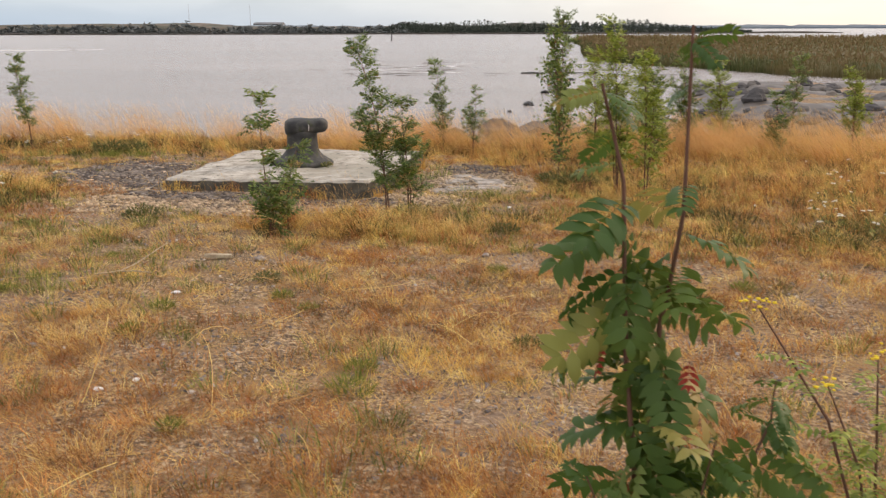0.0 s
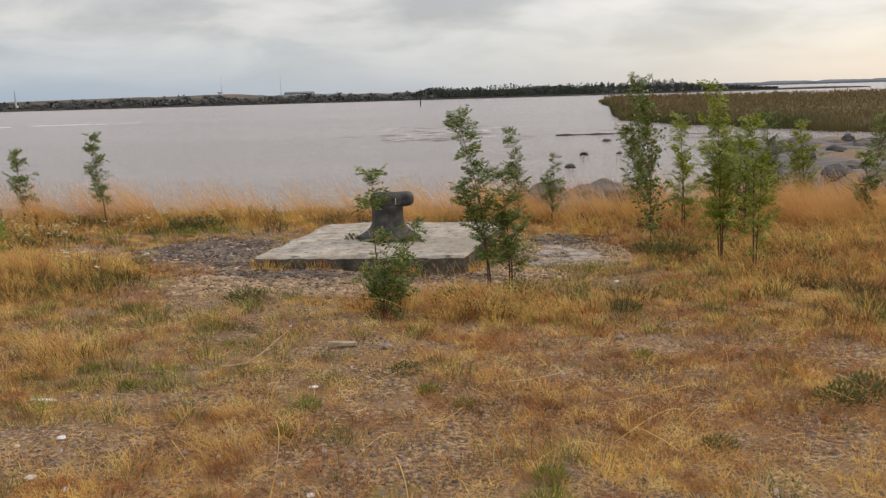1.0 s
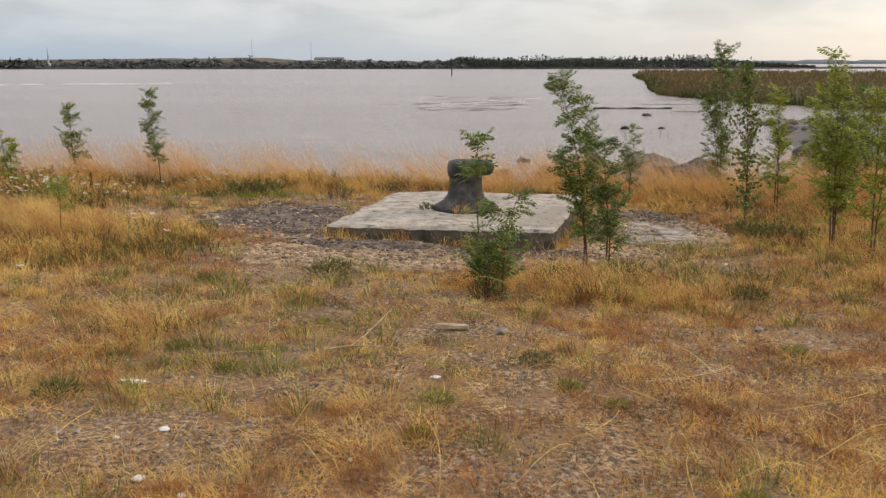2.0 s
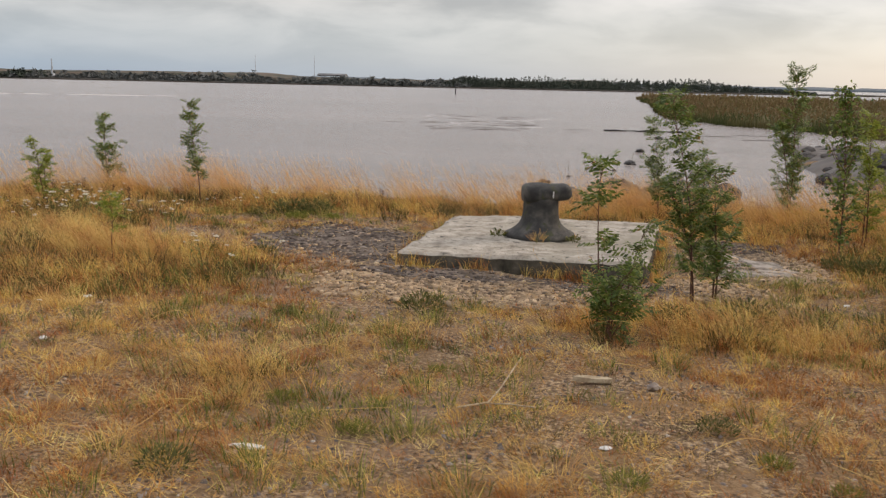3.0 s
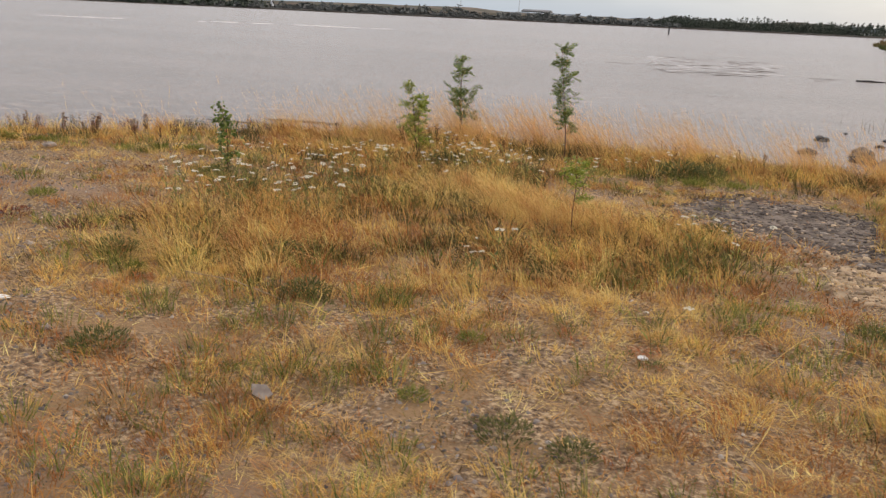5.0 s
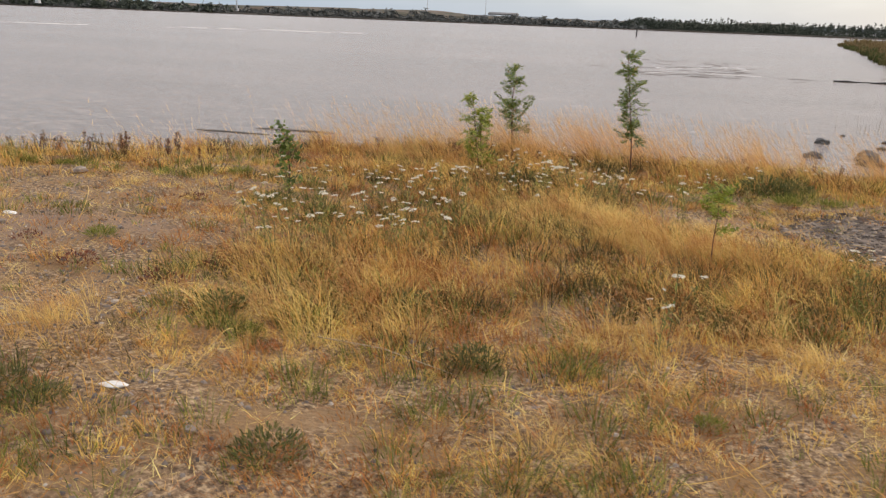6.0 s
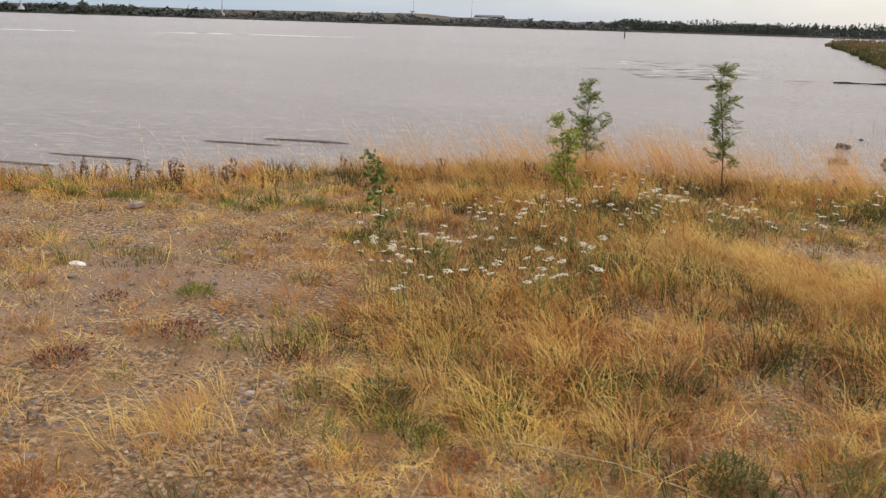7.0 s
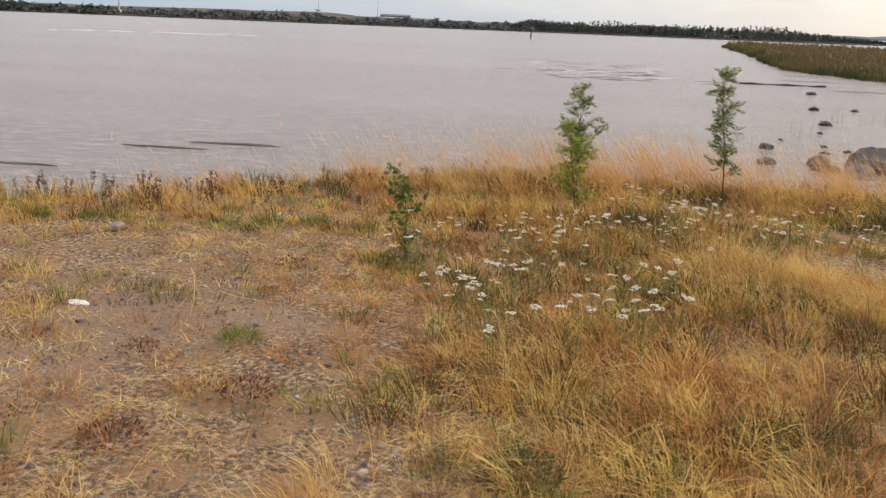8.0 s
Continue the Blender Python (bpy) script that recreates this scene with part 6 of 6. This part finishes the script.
herb_a = [leafy_clump(300 + k, 0.17, 0.13, DUSK, "low dark green herb clump in dry grass", "herb_clump", 0.04, 420, 0.22) for k in range(3)]
spread(herb_a, [(-2.5, 7.25, 0.9), (-4.45, 11.75, 1.4), (-4.2, 11.9, 1.2), (1.44, 4.87, 0.9), (-1.03, 5.17, 0.5), (0.55, 7.0, 0.7), (-6.16, 6.21, 0.7), (-8.35, 9.08, 0.8), (-4.1, 9.2, 0.7), (1.25, 4.75, 0.7), (0.48, 4.15, 0.5), (-4.85, 5.05, 0.6), (-4.6, 5.0, 0.5),
                (-7.5, 5.2, 0.6), (-7.75, 5.3, 0.55), (-3.2, 4.5, 0.6), (-3.36, 6.95, 0.5), (2.6, 8.6, 1.1), (1.55, 9.7, 1.3), (-7.4, 12.3, 1.4), (-0.25, 7.6, 1.2), (-0.8, 7.4, 0.9), (-6.6, 5.15, 0.7), (-7.45, 6.4, 0.8), (-6.64, 6.9, 0.8), (1.3, 9.9, 1.2), (1.9, 9.6, 1.1)], r5, 0.05)
red_a = [leafy_clump(400 + k, 0.11, 0.07, RED_HERB, "small dark red withered dock leaves in grass", "red_herb", 0.022, 150, 0.3) for k in range(2)]
spread(red_a, [(-8.86, 6.39, 1.0), (-8.54, 6.83, 1.0), (-7.94, 6.7, 1.0), (-8.96, 8.83, 0.9), (-9.15, 7.18, 0.8), (-6.75, 8.6, 1.1), (-6.9, 7.2, 0.8), (-7.85, 7.1, 0.8)], r5, 0.05)
moss = [leafy_clump(500, 0.07, 0.06, DUSK, "small green weed at the foot of the bollard", "herb_clump", 0.04, 60, 0.4), leafy_clump(501, 0.05, 0.10, PALE, "dry straw tuft growing at the bollard's foot", "grass_tuft", 0.09, 50, 0.05)]
for ob, x, y, s in ((moss[0], -1.99, 10.0, 1.0), (moss[1], -1.63, 9.69, 1.0)):
    ob.matrix_basis = pose(x, y, SLAB_TOP) @ Matrix.Scale(s, 4)
made = copy_thing(moss[0], pose(-1.28, 9.82, SLAB_TOP, 0, 0, 90))
made.matrix_basis = pose(-1.28, 9.82, SLAB_TOP, 0, 0, 90) @ Matrix.Scale(0.9, 4)


def tansy():
    """The yellow-flowered herb beside the near sapling."""
    ob = holder("tansy", (1.28, 2.2, ground_at(1.28, 2.2)), "tall leaning herb with yellow button flowers", "flower")
    r = random.Random(6)
    sv, sq, lv, lt = [], [], [], []
    for tip, n in (((-0.40, 0.0, 0.82), 12), ((-0.20, -0.02, 0.60), 10), ((-0.05, 0.03, 0.66), 9), ((0.08, -0.03, 0.55), 9)):
        tip = Vector(tip)
        mid = Vector((tip.x * 0.45, tip.y, tip.z * 0.6))
        tube(sv, sq, [Vector((0, 0, -0.03)), mid, tip], [0.005, 0.004, 0.002], 6)
        bm = bmesh.new()
        for k in range(n):
            c = tip + Vector((r.gauss(0, 0.02), r.gauss(0, 0.02), r.gauss(0.01, 0.009)))
            bmesh.ops.create_icosphere(bm, subdivisions=1, radius=r.uniform(0.005, 0.008), matrix=Matrix.Translation(c) @ Matrix.Diagonal((1, 1, 0.6, 1)))
        part("flower_head", bm, YELLOW, ob, "yellow button flowers")
        for k in range(16):
            f = r.uniform(0.15, 0.95)
            p = Vector((0, 0, 0)).lerp(mid, f * 2) if f < 0.5 else mid.lerp(tip, f * 2 - 1)
            b = r.uniform(0, 6.28)
            compound_leaf(lv, lt, p, Vector((math.cos(b), math.sin(b), 0.3)), r.uniform(0.05, 0.1), r, 4)
    part("stem", mesh_from("stem", [tuple(v) for v in sv], sq), STEM, ob)
    part("leaves", mesh_from("leaves", [tuple(v) for v in lv], None, lt), LIGHT_LEAF, ob)


tansy()


# ---- loose things on the ground ----
def scrap(name, x, y, l, w, h, seed, mat, label, category, turn=0.0, sub=2):
    me = rock_mesh(name, l / 2, w / 2, h / 2, seed, sub)
    ob = thing(name, me, mat, label, category)
    ob.location, ob.rotation_euler = (x, y, ground_at(x, y) + h * 0.4), (0, 0, turn)
    return ob


for k, (x, y, l, w) in enumerate(((-2.97, 4.78, 0.15, 0.05), (-7.33, 5.4, 0.11, 0.05), (-9.76, 7.77, 0.13, 0.07), (-4.44, 5.96, 0.05, 0.04), (-1.53, 4.95, 0.055, 0.03), (-2.53, 3.77, 0.05, 0.04), (-0.72, 8.6, 0.13, 0.06), (-1.44, 3.51, 0.045, 0.03), (-1.30, 3.59, 0.035, 0.03), (0.67, 8.2, 0.05, 0.04), (-2.33, 3.66, 0.035, 0.03), (-2.6, 4.2, 0.05, 0.035))):
    scrap("white_scrap", x, y, l, w, 0.02, 30 + k, PAPER, "small crumpled white scrap lying on the ground", "litter", r5.uniform(-0.5, 0.5))


def plate(name, x, y, l, w, h, seed, mat, label, category, rot):
    """A broken flat piece with chipped, slightly bent edges."""
    r = random.Random(seed)
    bm = bmesh.new()
    n = 5 if h < 0.02 else 9
    rim = [(l / 2 * math.cos(6.283 * k / n) * r.uniform(0.75, 1.15), w / 2 * math.sin(6.283 * k / n) * r.uniform(0.75, 1.15)) for k in range(n)]
    low = [bm.verts.new((u, v, -h / 2)) for u, v in rim]
    high = [bm.verts.new((u * 0.94, v * 0.94, h / 2 + r.uniform(-0.1, 0.1) * h)) for u, v in rim]
    for k in range(n):
        bm.faces.new((low[k], low[(k + 1) % n], high[(k + 1) % n], high[k]))
    bm.faces.new(high), bm.faces.new(low[::-1])
    me = bpy.data.meshes.new(name)
    bm.to_mesh(me)
    bm.free()
    ob = thing(name, me, mat, label, category)
    ob.location = (x, y, ground_at(x, y) + h / 2 + 0.012 + 0.3 * w * abs(math.sin(rot[0])))
    ob.rotation_euler = rot
    return ob


plate("slate_piece", -5.79, 5.03, 0.10, 0.075, 0.012, 40, SLATE, "broken flat grey slate standing tilted in dry grass", "stone", (0.9, 0.2, 0.3))
plate("wood_piece", -1.49, 5.82, 0.22, 0.05, 0.022, 41, WOOD, "short bleached piece of wood on the ground", "wood", (0.05, 0.0, -0.1))
for k, (x, y, s) in enumerate(((-1.96, 4.05, 0.06), (-1.2, 5.75, 0.1), (0.35, 6.1, 0.09), (-2.2, 5.0, 0.05), (-3.3, 4.9, 0.05), (-9.6, 7.5, 0.07), (-8.9, 8.3, 0.08), (-8.4, 5.6, 0.06), (-6.9, 5.2, 0.06), (-3.0, 4.1, 0.06), (-4.0, 4.6, 0.06), (-10.37, 9.35, 0.17), (-0.9, 7.9, 0.1), (-0.4, 8.5, 0.08))):
    scrap("stone", x, y, s * 1.0, s * 0.7, s * 0.4, 70 + k, SLATE, "loose grey stone lying on worn ground", "stone", k * 0.7, 1)


def stick(pts, rad, label):
    vs, qs = [], []
    tube(vs, qs, [Vector((x, y, ground_at(x, y) + z)) for x, y, z in pts], [rad * (1 - 0.15 * i) for i in range(len(pts))], 6)
    return thing("dry_stick", mesh_from("dry_stick", [tuple(v) for v in vs], qs), WOOD, label, "stick")


stick([(-2.16, 5.33, 0.03), (-2.02, 5.4, 0.04), (-1.97, 5.55, 0.06), (-1.86, 5.88, 0.12)], 0.006, "pale forked dry stick lying in the grass")
stick([(-2.02, 5.4, 0.035), (-1.93, 5.35, 0.05), (-1.8, 5.36, 0.03)], 0.005, "pale dry twig lying in the grass")
stick([(-8.16, 5.82, 0.02), (-8.12, 5.86, 0.025), (-8.06, 5.9, 0.02)], 0.006, "short pale dry stick on gravel")
stick([(-8.38, 5.92, 0.02), (-8.35, 5.96, 0.04), (-8.33, 6.02, 0.03)], 0.005, "short curved dry stick on gravel")
stick([(-6.86, 6.20, 0.05), (-6.53, 6.12, 0.07), (-6.20, 6.01, 0.03)], 0.003, "long pale bent straw stick in grass")
